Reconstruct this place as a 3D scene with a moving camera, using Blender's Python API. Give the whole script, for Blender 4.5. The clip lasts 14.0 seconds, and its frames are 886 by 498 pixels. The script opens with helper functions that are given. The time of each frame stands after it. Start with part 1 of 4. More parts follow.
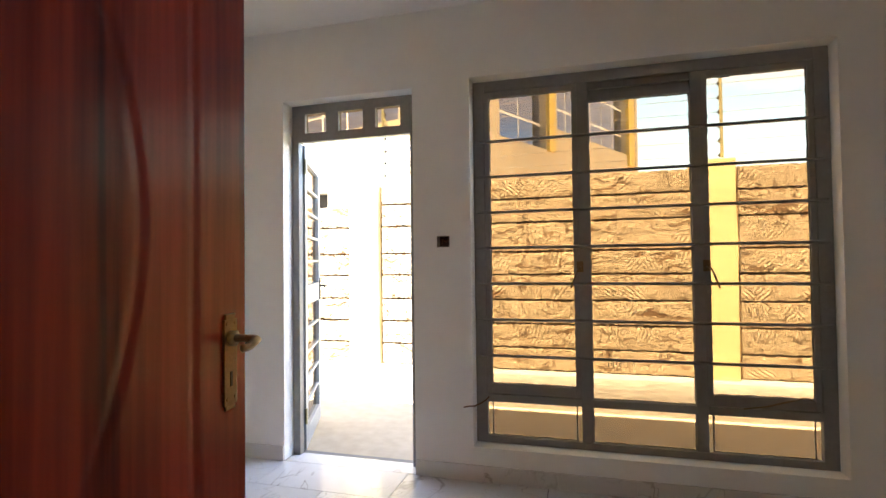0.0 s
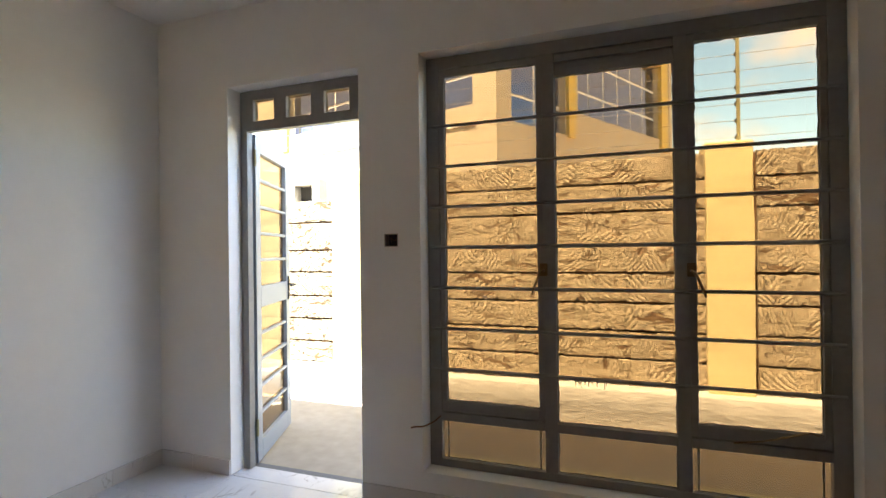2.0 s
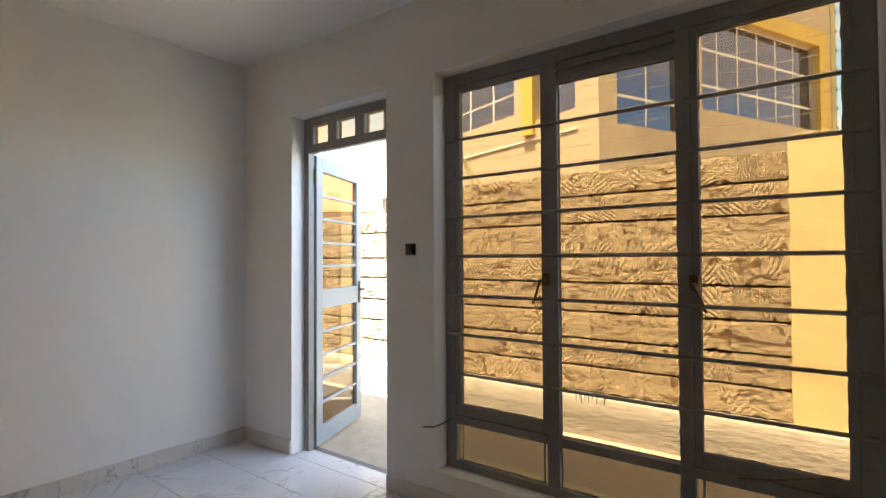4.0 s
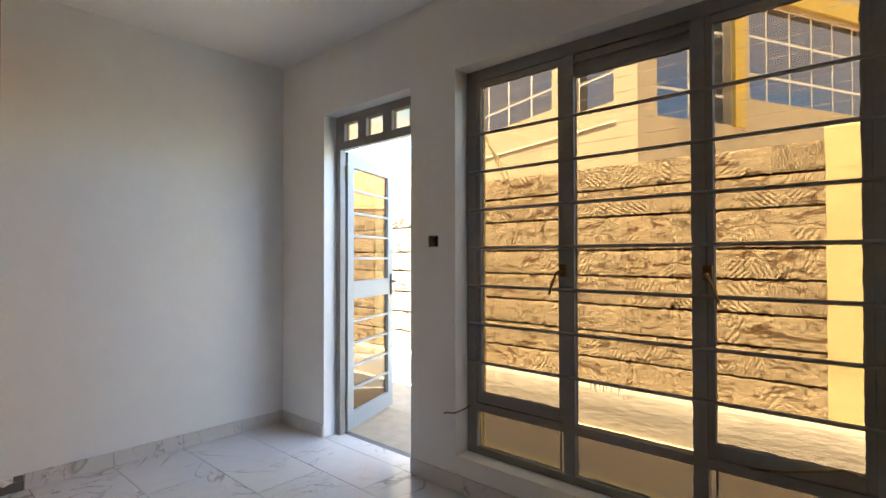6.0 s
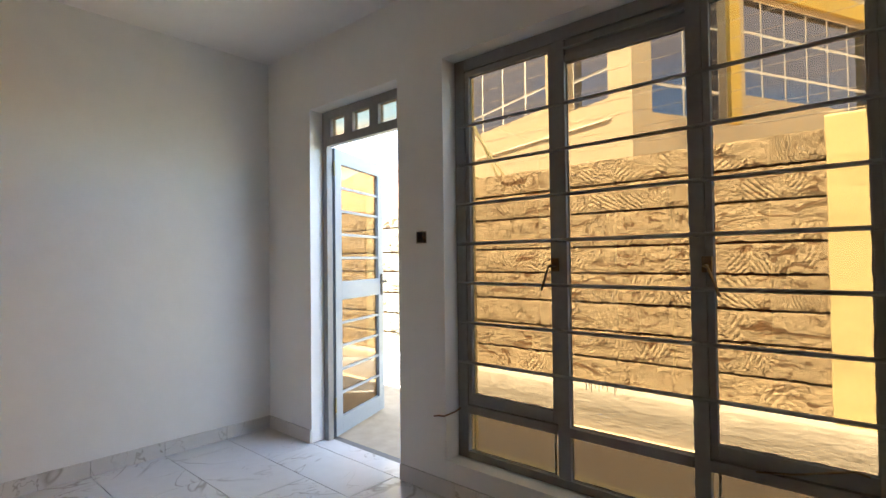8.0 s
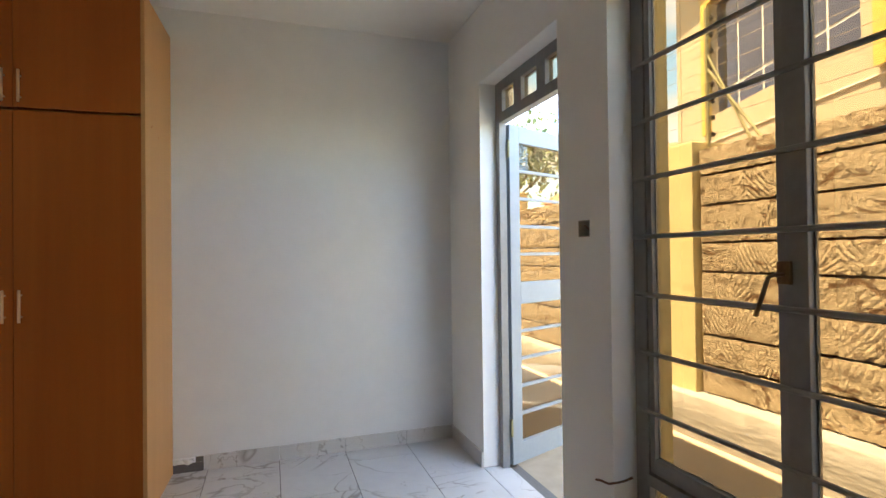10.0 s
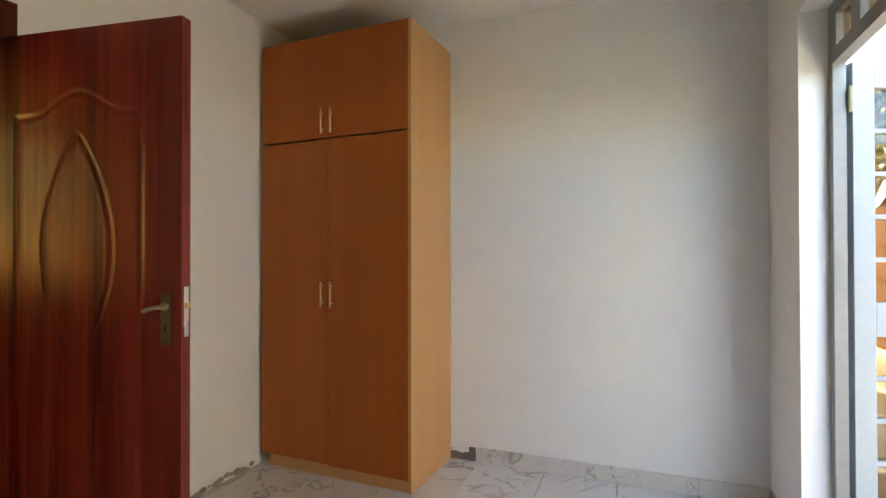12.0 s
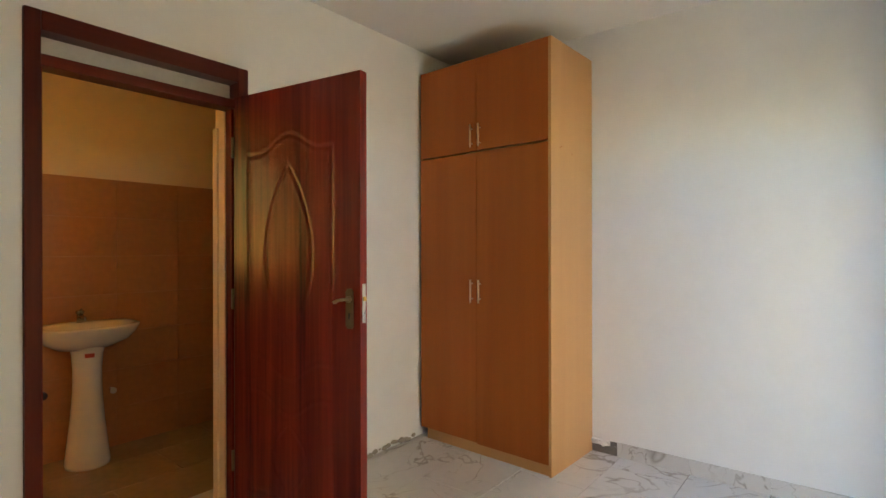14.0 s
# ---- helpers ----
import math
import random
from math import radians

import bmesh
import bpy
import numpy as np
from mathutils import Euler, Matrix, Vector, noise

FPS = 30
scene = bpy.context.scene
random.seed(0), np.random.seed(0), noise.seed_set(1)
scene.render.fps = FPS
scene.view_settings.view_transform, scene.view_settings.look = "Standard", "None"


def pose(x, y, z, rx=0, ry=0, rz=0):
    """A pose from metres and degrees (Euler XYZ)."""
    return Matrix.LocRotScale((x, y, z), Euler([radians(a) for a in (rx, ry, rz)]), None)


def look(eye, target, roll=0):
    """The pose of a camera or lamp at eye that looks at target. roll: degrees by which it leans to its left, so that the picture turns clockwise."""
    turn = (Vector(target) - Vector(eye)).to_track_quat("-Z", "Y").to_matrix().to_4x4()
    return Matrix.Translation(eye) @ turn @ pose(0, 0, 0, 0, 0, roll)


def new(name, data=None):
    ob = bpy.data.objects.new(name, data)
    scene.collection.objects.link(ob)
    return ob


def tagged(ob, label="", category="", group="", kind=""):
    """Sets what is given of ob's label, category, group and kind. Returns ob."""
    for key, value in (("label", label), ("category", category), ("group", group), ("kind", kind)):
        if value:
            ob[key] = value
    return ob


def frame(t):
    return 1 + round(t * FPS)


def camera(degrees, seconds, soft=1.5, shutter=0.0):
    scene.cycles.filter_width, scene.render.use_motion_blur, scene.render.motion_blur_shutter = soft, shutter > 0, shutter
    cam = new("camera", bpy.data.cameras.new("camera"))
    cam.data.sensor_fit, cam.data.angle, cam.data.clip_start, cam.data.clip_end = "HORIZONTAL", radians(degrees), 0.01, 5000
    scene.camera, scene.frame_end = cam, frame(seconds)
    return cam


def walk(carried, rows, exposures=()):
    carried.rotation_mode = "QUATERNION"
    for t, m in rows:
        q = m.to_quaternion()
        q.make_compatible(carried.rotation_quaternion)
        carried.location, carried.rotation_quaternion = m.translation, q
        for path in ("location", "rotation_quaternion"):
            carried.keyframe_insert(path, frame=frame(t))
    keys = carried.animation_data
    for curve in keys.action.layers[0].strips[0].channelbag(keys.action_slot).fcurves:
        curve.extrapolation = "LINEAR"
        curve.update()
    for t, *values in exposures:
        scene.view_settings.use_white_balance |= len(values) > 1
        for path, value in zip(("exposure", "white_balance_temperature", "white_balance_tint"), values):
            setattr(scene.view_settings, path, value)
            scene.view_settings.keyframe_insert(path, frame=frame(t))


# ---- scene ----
cam = camera(81.6, 14.0)
PATH = [
    (0, (0.142, 0.31, 1.229), (-0.399, 2.235, 1.277), -0.7),
    (0.5, (0.208, 0.454, 1.246), (-0.409, 2.356, 1.286), -0.7),
    (1, (0.249, 0.575, 1.26), (-0.384, 2.472, 1.293), -0.6),
    (1.5, (0.358, 0.675, 1.277), (-0.296, 2.565, 1.294), -0.6),
    (2, (0.505, 0.79, 1.284), (-0.192, 2.664, 1.292), -0.7),
    (2.5, (0.665, 0.923, 1.299), (-0.088, 2.776, 1.293), -0.9),
    (3, (0.828, 1.053, 1.267), (-0.016, 2.866, 1.298), -0.7),
    (3.5, (1.029, 1.1, 1.294), (0.01, 2.821, 1.333), -0.1),
    (4, (1.168, 1.025, 1.286), (-0.036, 2.622, 1.327), -0.3),
    (4.2, (1.209, 1.011, 1.269), (-0.05, 2.564, 1.325), -0.2),
    (6.3, (1.326, 1.061, 1.253), (-0.013, 2.547, 1.282), -0.1),
    (6.5, (1.335, 1.077, 1.251), (0.01, 2.575, 1.278), -0.2),
    (7, (1.346, 1.092, 1.239), (0.079, 2.64, 1.264), -0.4),
    (7.2, (1.342, 1.08, 1.216), (0.095, 2.643, 1.257), -0.6),
    (9.3, (1.137, 1.633, 1.218), (-0.556, 2.697, 1.251), -0.8),
    (9.5, (1.124, 1.744, 1.219), (-0.631, 2.701, 1.25), -0.7),
    (10, (1.082, 1.983, 1.249), (-0.815, 2.618, 1.269), -0.7),
    (10.5, (0.956, 2.152, 1.235), (-1.021, 2.452, 1.26), -0.6),
    (11, (0.817, 2.308, 1.26), (-1.182, 2.242, 1.269), -0.3),
    (11.5, (0.733, 2.455, 1.261), (-1.217, 2.012, 1.279), -0.2),
    (12, (0.771, 2.559, 1.271), (-1.092, 1.831, 1.288), -0.1),
    (12.5, (0.889, 2.687, 1.292), (-0.892, 1.778, 1.312), 0.0),
    (13, (0.95, 2.756, 1.309), (-0.764, 1.727, 1.326), -0.0),
    (13.5, (0.975, 2.749, 1.307), (-0.667, 1.607, 1.317), -0.1),
    (14, (0.98, 2.749, 1.309), (-0.587, 1.506, 1.308), -0.1),
]
EXPOSURES = [(0.0, 4.66, 6080, 8), (1.5, 4.24, 5960, 5), (3.0, 4.00, 5900, 4), (4.2, 4.16, 5800, 4), (7.0, 4.30, 5660, 3),
             (9.5, 4.28, 5740, 2), (11.0, 4.52, 6020, 2), (12.0, 4.68, 6060, 2), (12.5, 4.84, 6080, 2), (14.0, 4.88, 6080, 1)]
walk(cam, [(t, look(eye, target, roll)) for t, eye, target, roll in PATH], EXPOSURES)

# ---- world, sun, exposure ----
SUN_EL, SUN_AZ = 74.0, 197.0          # degrees; azimuth is clockwise from +y, where the light comes from
world = bpy.data.worlds.new("sky")
scene.world = world
world.use_nodes = True
wn, wl = world.node_tree.nodes, world.node_tree.links
wn.clear()
sky = wn.new("ShaderNodeTexSky")
sky.sky_type, sky.sun_disc = "NISHITA", False
sky.sun_elevation, sky.sun_rotation = radians(SUN_EL), radians(SUN_AZ)
sky.air_density, sky.dust_density, sky.ozone_density, sky.altitude = 1.1, 0.3, 3.0, 1600
wtc = wn.new("ShaderNodeTexCoord")
wmap = wn.new("ShaderNodeMapping")
wmap.inputs["Scale"].default_value = (1.0, 1.0, 2.6)
wmap.inputs["Location"].default_value = (0.35, 0.1, 0.2)
cloud = wn.new("ShaderNodeTexNoise")
cloud.inputs["Scale"].default_value, cloud.inputs["Detail"].default_value, cloud.inputs["Roughness"].default_value = 3.2, 9.0, 0.55
ramp = wn.new("ShaderNodeValToRGB")
ramp.color_ramp.elements[0].position, ramp.color_ramp.elements[1].position = 0.42, 0.55
mixc = wn.new("ShaderNodeMix")
mixc.data_type = "RGBA"
mixc.inputs["B"].default_value = (3.2, 3.15, 3.4, 1)
bg = wn.new("ShaderNodeBackground")
bg.inputs["Strength"].default_value = 0.10
wo = wn.new("ShaderNodeOutputWorld")
wl.new(wtc.outputs["Generated"], wmap.inputs["Vector"])
wl.new(wmap.outputs["Vector"], cloud.inputs["Vector"])
wrise, wadd = wn.new("ShaderNodeMapRange"), wn.new("ShaderNodeMath")
wrise.inputs["From Min"].default_value, wrise.inputs["From Max"].default_value = 0.12, 0.36
wrise.inputs["To Min"].default_value, wrise.inputs["To Max"].default_value = -0.13, 0.02
wadd.operation = "ADD"
wl.new(cloud.outputs["Fac"], wadd.inputs[0])
wl.new(wrise.outputs["Result"], wadd.inputs[1])
wl.new(wadd.outputs[0], ramp.inputs["Fac"])
wsep, wthin, wmul = wn.new("ShaderNodeSeparateXYZ"), wn.new("ShaderNodeMapRange"), wn.new("ShaderNodeMath")
wthin.inputs["From Min"].default_value, wthin.inputs["From Max"].default_value = 0.45, 0.85
wthin.inputs["To Min"].default_value, wthin.inputs["To Max"].default_value = 1.0, 0.15
wmul.operation = "MULTIPLY"
wl.new(wtc.outputs["Generated"], wsep.inputs[0])
wl.new(wsep.outputs["Z"], wthin.inputs["Value"])
wl.new(wsep.outputs["Z"], wrise.inputs["Value"])
wl.new(wthin.outputs["Result"], wmul.inputs[1])
wl.new(ramp.outputs["Color"], wmul.inputs[0])
wl.new(wmul.outputs[0], mixc.inputs["Factor"])
wl.new(sky.outputs["Color"], mixc.inputs["A"])
wl.new(mixc.outputs["Result"], bg.inputs["Color"])
wl.new(bg.outputs["Background"], wo.inputs["Surface"])

sun = new("sun", bpy.data.lights.new("sun", "SUN"))
sun.data.energy, sun.data.angle, sun.data.color = 5.0, radians(0.53), (1.0, 0.95, 0.87)
sun_dir = Vector((math.sin(radians(SUN_AZ)) * math.cos(radians(SUN_EL)), math.cos(radians(SUN_AZ)) * math.cos(radians(SUN_EL)), math.sin(radians(SUN_EL))))
sun.matrix_world = look(sun_dir * 30, (0, 0, 0))


# ---- materials ----
def material(name, color, rough=0.6, metal=0.0, vary=0.06, scale=6.0, bump=0.0, bump_scale=60.0, bump_depth=0.004, random_tint=0.0, spec=0.5, coat=0.0, stretch=(1, 1, 1)):
    """A surface with stains at a large scale, grain at a small one, and fine relief."""
    m = bpy.data.materials.new(name)
    m.use_nodes = True
    n, l = m.node_tree.nodes, m.node_tree.links
    b = n["Principled BSDF"]
    b.inputs["Metallic"].default_value = metal
    b.inputs["Specular IOR Level"].default_value = spec
    b.inputs["Coat Weight"].default_value = coat
    b.inputs["Coat Roughness"].default_value = 0.12
    tc = n.new("ShaderNodeTexCoord")
    mp = n.new("ShaderNodeMapping")
    mp.inputs["Scale"].default_value = stretch
    l.new(tc.outputs["Object"], mp.inputs["Vector"])
    big, small = n.new("ShaderNodeTexNoise"), n.new("ShaderNodeTexNoise")
    big.inputs["Scale"].default_value, big.inputs["Detail"].default_value = scale * 0.25, 4
    small.inputs["Scale"].default_value, small.inputs["Detail"].default_value = scale * 4, 6
    add = n.new("ShaderNodeMath")
    add.operation = "ADD"
    for tex in (big, small):
        l.new(mp.outputs["Vector"], tex.inputs["Vector"])
    l.new(big.outputs["Fac"], add.inputs[0])
    l.new(small.outputs["Fac"], add.inputs[1])
    last = add.outputs[0]
    if random_tint:
        info = n.new("ShaderNodeObjectInfo")
        rnd = n.new("ShaderNodeMath")
        rnd.operation = "MULTIPLY_ADD"
        rnd.inputs[1].default_value = random_tint
        l.new(info.outputs["Random"], rnd.inputs[0])
        l.new(last, rnd.inputs[2])
        last = rnd.outputs[0]
    span = n.new("ShaderNodeMapRange")
    span.inputs["From Min"].default_value, span.inputs["From Max"].default_value = 0.6, 1.4 + random_tint
    span.inputs["To Min"].default_value, span.inputs["To Max"].default_value = 1 - vary, 1 + vary
    l.new(last, span.inputs["Value"])
    mul = n.new("ShaderNodeVectorMath")
    mul.operation = "SCALE"
    mul.inputs[0].default_value = color
    l.new(span.outputs["Result"], mul.inputs["Scale"])
    l.new(mul.outputs["Vector"], b.inputs["Base Color"])
    rr = n.new("ShaderNodeMapRange")
    rr.inputs["From Min"].default_value, rr.inputs["From Max"].default_value = 0.3, 0.7
    rr.inputs["To Min"].default_value, rr.inputs["To Max"].default_value = rough * 0.88, min(1, rough * 1.12)
    l.new(big.outputs["Fac"], rr.inputs["Value"])
    l.new(rr.outputs["Result"], b.inputs["Roughness"])
    if bump:
        fine = n.new("ShaderNodeTexNoise")
        fine.inputs["Scale"].default_value, fine.inputs["Detail"].default_value = bump_scale, 5
        l.new(mp.outputs["Vector"], fine.inputs["Vector"])
        bp = n.new("ShaderNodeBump")
        bp.inputs["Strength"].default_value, bp.inputs["Distance"].default_value = bump, bump_depth
        l.new(fine.outputs["Fac"], bp.inputs["Height"])
        l.new(bp.outputs["Normal"], b.inputs["Normal"])
    return m


def marble(name):
    """White glazed tile with grey wandering veins, each tile cut from another place of the slab."""
    m = material(name, (0.70, 0.69, 0.67), rough=0.16, vary=0.05, scale=3, spec=0.5)
    n, l = m.node_tree.nodes, m.node_tree.links
    b = n["Principled BSDF"]
    tc, info = n.new("ShaderNodeTexCoord"), n.new("ShaderNodeObjectInfo")
    off = n.new("ShaderNodeVectorMath")
    off.operation = "SCALE"
    off.inputs[0].default_value = (37.0, 19.0, 11.0)
    l.new(info.outputs["Random"], off.inputs["Scale"])
    pos = n.new("ShaderNodeVectorMath")
    l.new(tc.outputs["Object"], pos.inputs[0])
    l.new(off.outputs["Vector"], pos.inputs[1])
    masks = []
    for sc, width, dist in ((1.3, 0.012, 1.1), (2.7, 0.005, 0.8)):
        t = n.new("ShaderNodeTexNoise")
        t.inputs["Scale"].default_value, t.inputs["Detail"].default_value, t.inputs["Roughness"].default_value = sc, 4, 0.5
        t.inputs["Distortion"].default_value = dist
        l.new(pos.outputs["Vector"], t.inputs["Vector"])
        d = n.new("ShaderNodeMath")
        d.operation = "SUBTRACT"
        d.inputs[1].default_value = 0.5
        l.new(t.outputs["Fac"], d.inputs[0])
        a = n.new("ShaderNodeMath")
        a.operation = "ABSOLUTE"
        l.new(d.outputs[0], a.inputs[0])
        r = n.new("ShaderNodeMapRange")
        r.inputs["From Min"].default_value, r.inputs["From Max"].default_value = 0.0, width
        r.inputs["To Min"].default_value, r.inputs["To Max"].default_value = 1.0, 0.0
        l.new(a.outputs[0], r.inputs["Value"])
        masks.append(r)
    thin = n.new("ShaderNodeTexNoise")
    thin.inputs["Scale"].default_value = 2.7
    l.new(pos.outputs["Vector"], thin.inputs["Vector"])
    gate = n.new("ShaderNodeMapRange")
    gate.inputs["From Min"].default_value, gate.inputs["From Max"].default_value = 0.40, 0.60
    l.new(thin.outputs["Fac"], gate.inputs["Value"])
    top = n.new("ShaderNodeMath")
    top.operation = "MAXIMUM"
    l.new(masks[0].outputs["Result"], top.inputs[0])
    l.new(masks[1].outputs["Result"], top.inputs[1])
    fac = n.new("ShaderNodeMath")
    fac.operation = "MULTIPLY"
    l.new(top.outputs[0], fac.inputs[0])
    l.new(gate.outputs["Result"], fac.inputs[1])
    old = b.inputs["Base Color"].links[0].from_socket
    mix = n.new("ShaderNodeMix")
    mix.data_type = "RGBA"
    mix.inputs["B"].default_value = (0.40, 0.375, 0.34, 1)
    l.new(fac.outputs[0], mix.inputs["Factor"])
    l.new(old, mix.inputs["A"])
    l.new(mix.outputs["Result"], b.inputs["Base Color"])
    return m


def wood(name, dark, light, rough, grain=26.0, coat=0.0, axis="Z", contrast=1.0, spec=0.5):
    """Timber or laminate with long grain along one axis."""
    m = bpy.data.materials.new(name)
    m.use_nodes = True
    n, l = m.node_tree.nodes, m.node_tree.links
    b = n["Principled BSDF"]
    b.inputs["Coat Weight"].default_value, b.inputs["Coat Roughness"].default_value = coat, 0.16
    b.inputs["Specular IOR Level"].default_value = spec
    tc, mp, info = n.new("ShaderNodeTexCoord"), n.new("ShaderNodeMapping"), n.new("ShaderNodeObjectInfo")
    s = [grain, grain, grain]
    s["XYZ".index(axis)] = grain * 0.035
    mp.inputs["Scale"].default_value = s
    off = n.new("ShaderNodeVectorMath")
    off.operation = "SCALE"
    off.inputs[0].default_value = (7.0, 5.0, 3.0)
    pos = n.new("ShaderNodeVectorMath")
    l.new(info.outputs["Random"], off.inputs["Scale"])
    l.new(tc.outputs["Object"], pos.inputs[0])
    l.new(off.outputs["Vector"], pos.inputs[1])
    l.new(pos.outputs["Vector"], mp.inputs["Vector"])
    t1, t2 = n.new("ShaderNodeTexNoise"), n.new("ShaderNodeTexNoise")
    t1.inputs["Scale"].default_value, t1.inputs["Detail"].default_value, t1.inputs["Distortion"].default_value = 0.35, 5, 0.6
    t2.inputs["Scale"].default_value, t2.inputs["Detail"].default_value = 3.0, 6
    for t in (t1, t2):
        l.new(mp.outputs["Vector"], t.inputs["Vector"])
    add = n.new("ShaderNodeMath")
    add.operation = "MULTIPLY_ADD"
    add.inputs[1].default_value = 0.35
    l.new(t2.outputs["Fac"], add.inputs[0])
    l.new(t1.outputs["Fac"], add.inputs[2])
    r = n.new("ShaderNodeMapRange")
    mid = 0.675
    r.inputs["From Min"].default_value, r.inputs["From Max"].default_value = mid - 0.26 / contrast, mid + 0.26 / contrast
    l.new(add.outputs[0], r.inputs["Value"])
    mix = n.new("ShaderNodeMix")
    mix.data_type = "RGBA"
    mix.inputs["A"].default_value, mix.inputs["B"].default_value = (*dark, 1), (*light, 1)
    l.new(r.outputs["Result"], mix.inputs["Factor"])
    l.new(mix.outputs["Result"], b.inputs["Base Color"])
    b.inputs["Roughness"].default_value = rough
    bp = n.new("ShaderNodeBump")
    bp.inputs["Strength"].default_value, bp.inputs["Distance"].default_value = 0.12, 0.001
    l.new(t2.outputs["Fac"], bp.inputs["Height"])
    l.new(bp.outputs["Normal"], b.inputs["Normal"])
    return m


def quarry_stone(name):
    """Rough-faced quarry block: fanned chisel grooves, pits and dust, another set on each block."""
    m = material(name, (0.385, 0.312, 0.208), rough=0.95, vary=0.26, scale=9, random_tint=0.12, spec=0.2)
    n, l = m.node_tree.nodes, m.node_tree.links
    b = n["Principled BSDF"]
    tc, info = n.new("ShaderNodeTexCoord"), n.new("ShaderNodeObjectInfo")
    off = n.new("ShaderNodeVectorMath")
    off.operation = "SCALE"
    off.inputs[0].default_value = (23.0, 17.0, 31.0)
    l.new(info.outputs["Random"], off.inputs["Scale"])
    pos = n.new("ShaderNodeVectorMath")
    l.new(tc.outputs["Object"], pos.inputs[0])
    l.new(off.outputs["Vector"], pos.inputs[1])
    sep = n.new("ShaderNodeSeparateXYZ")
    l.new(pos.outputs["Vector"], sep.inputs[0])
    def node(kind, **values):
        q = n.new(kind)
        for key, v in values.items():
            q.inputs[key.replace("_", " ")].default_value = v
        return q
    def calc(op, a, b2=None, c=None):
        q = n.new("ShaderNodeMath")
        q.operation = op
        for k, v in enumerate((a, b2, c)):
            if v is None:
                continue
            if isinstance(v, (int, float)):
                q.inputs[k].default_value = v
            else:
                l.new(v, q.inputs[k])
        return q.outputs[0]
    def ramp(v, lo, hi, top=1.0):
        q = node("ShaderNodeMapRange", From_Min=lo, From_Max=hi, To_Max=top)
        l.new(v, q.inputs["Value"])
        return q.outputs["Result"]
    # bouts of chisel strokes: each cell of the face was worked in a direction of its own
    wob = node("ShaderNodeTexNoise", Scale=4.0, Detail=3.0)
    l.new(pos.outputs["Vector"], wob.inputs["Vector"])
    bent = n.new("ShaderNodeVectorMath")
    bent.operation = "MULTIPLY_ADD"
    bent.inputs[1].default_value = (0.22, 0.22, 0.22)
    l.new(wob.outputs["Color"], bent.inputs[0])
    l.new(pos.outputs["Vector"], bent.inputs[2])
    flatx = n.new("ShaderNodeVectorMath")
    flatx.operation = "MULTIPLY"
    flatx.inputs[1].default_value = (1.0, 1.0, 0.25)
    l.new(bent.outputs["Vector"], flatx.inputs[0])
    cells = node("ShaderNodeTexVoronoi", Scale=4.8)
    l.new(flatx.outputs["Vector"], cells.inputs["Vector"])
    tint = n.new("ShaderNodeSeparateColor")
    l.new(cells.outputs["Color"], tint.inputs[0])
    side = calc("MULTIPLY_ADD", calc("GREATER_THAN", tint.outputs[0], 0.5), 2.0, -1.0)
    angle = calc("MULTIPLY", side, calc("MULTIPLY_ADD", tint.outputs[1], 0.55, 0.5))
    along = calc("ADD", calc("MULTIPLY", sep.outputs["X"], calc("SINE", angle)), calc("MULTIPLY", sep.outputs["Z"], calc("COSINE", angle)))
    own = n.new("ShaderNodeSeparateXYZ")
    l.new(tc.outputs["Object"], own.inputs[0])
    along = calc("MULTIPLY_ADD", calc("MULTIPLY", own.outputs["Z"], own.outputs["Z"]), -1.1, along)
    strokes = calc("SINE", calc("MULTIPLY", calc("MULTIPLY_ADD", wob.outputs["Fac"], 0.05, along), 235.0))
    # each stroke is a shallow scoop with a sharp ridge beside it
    sine = calc("POWER", calc("MULTIPLY_ADD", strokes, 0.5, 0.5), 0.6)
    where = node("ShaderNodeTexNoise", Scale=7.0, Detail=4.0, Roughness=0.6)
    l.new(pos.outputs["Vector"], where.inputs["Vector"])
    worked = calc("MULTIPLY", ramp(where.outputs["Fac"], 0.40, 0.55), ramp(tint.outputs[2], 0.12, 0.45))
    groove = calc("MULTIPLY", sine, worked)
    rough = node("ShaderNodeTexNoise", Scale=34.0, Detail=9.0, Roughness=0.74)
    l.new(pos.outputs["Vector"], rough.inputs["Vector"])
    # earth-brown torn streaks along the bed, and small broken pits
    pit = node("ShaderNodeTexNoise", Scale=17.0, Detail=8.0, Roughness=0.7)
    l.new(pos.outputs["Vector"], pit.inputs["Vector"])
    lain = n.new("ShaderNodeVectorMath")
    lain.operation = "MULTIPLY"
    lain.inputs[1].default_value = (3.2, 3.2, 24.0)
    l.new(bent.outputs["Vector"], lain.inputs[0])
    torn = node("ShaderNodeTexNoise", Scale=1.0, Detail=7.0, Roughness=0.66)
    l.new(lain.outputs["Vector"], torn.inputs["Vector"])
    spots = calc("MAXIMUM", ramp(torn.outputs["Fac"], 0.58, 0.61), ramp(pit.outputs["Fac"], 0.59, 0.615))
    height = calc("MULTIPLY_ADD", rough.outputs["Fac"], 2.5, calc("MULTIPLY", groove, 0.98))
    height = calc("MULTIPLY_ADD", spots, -1.8, height)
    bp = node("ShaderNodeBump", Strength=1.0, Distance=0.0056)
    l.new(height, bp.inputs["Height"])
    l.new(bp.outputs["Normal"], b.inputs["Normal"])
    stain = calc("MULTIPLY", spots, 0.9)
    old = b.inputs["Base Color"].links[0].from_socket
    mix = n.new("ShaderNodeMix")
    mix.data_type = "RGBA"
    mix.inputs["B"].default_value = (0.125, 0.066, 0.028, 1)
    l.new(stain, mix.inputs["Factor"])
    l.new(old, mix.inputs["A"])
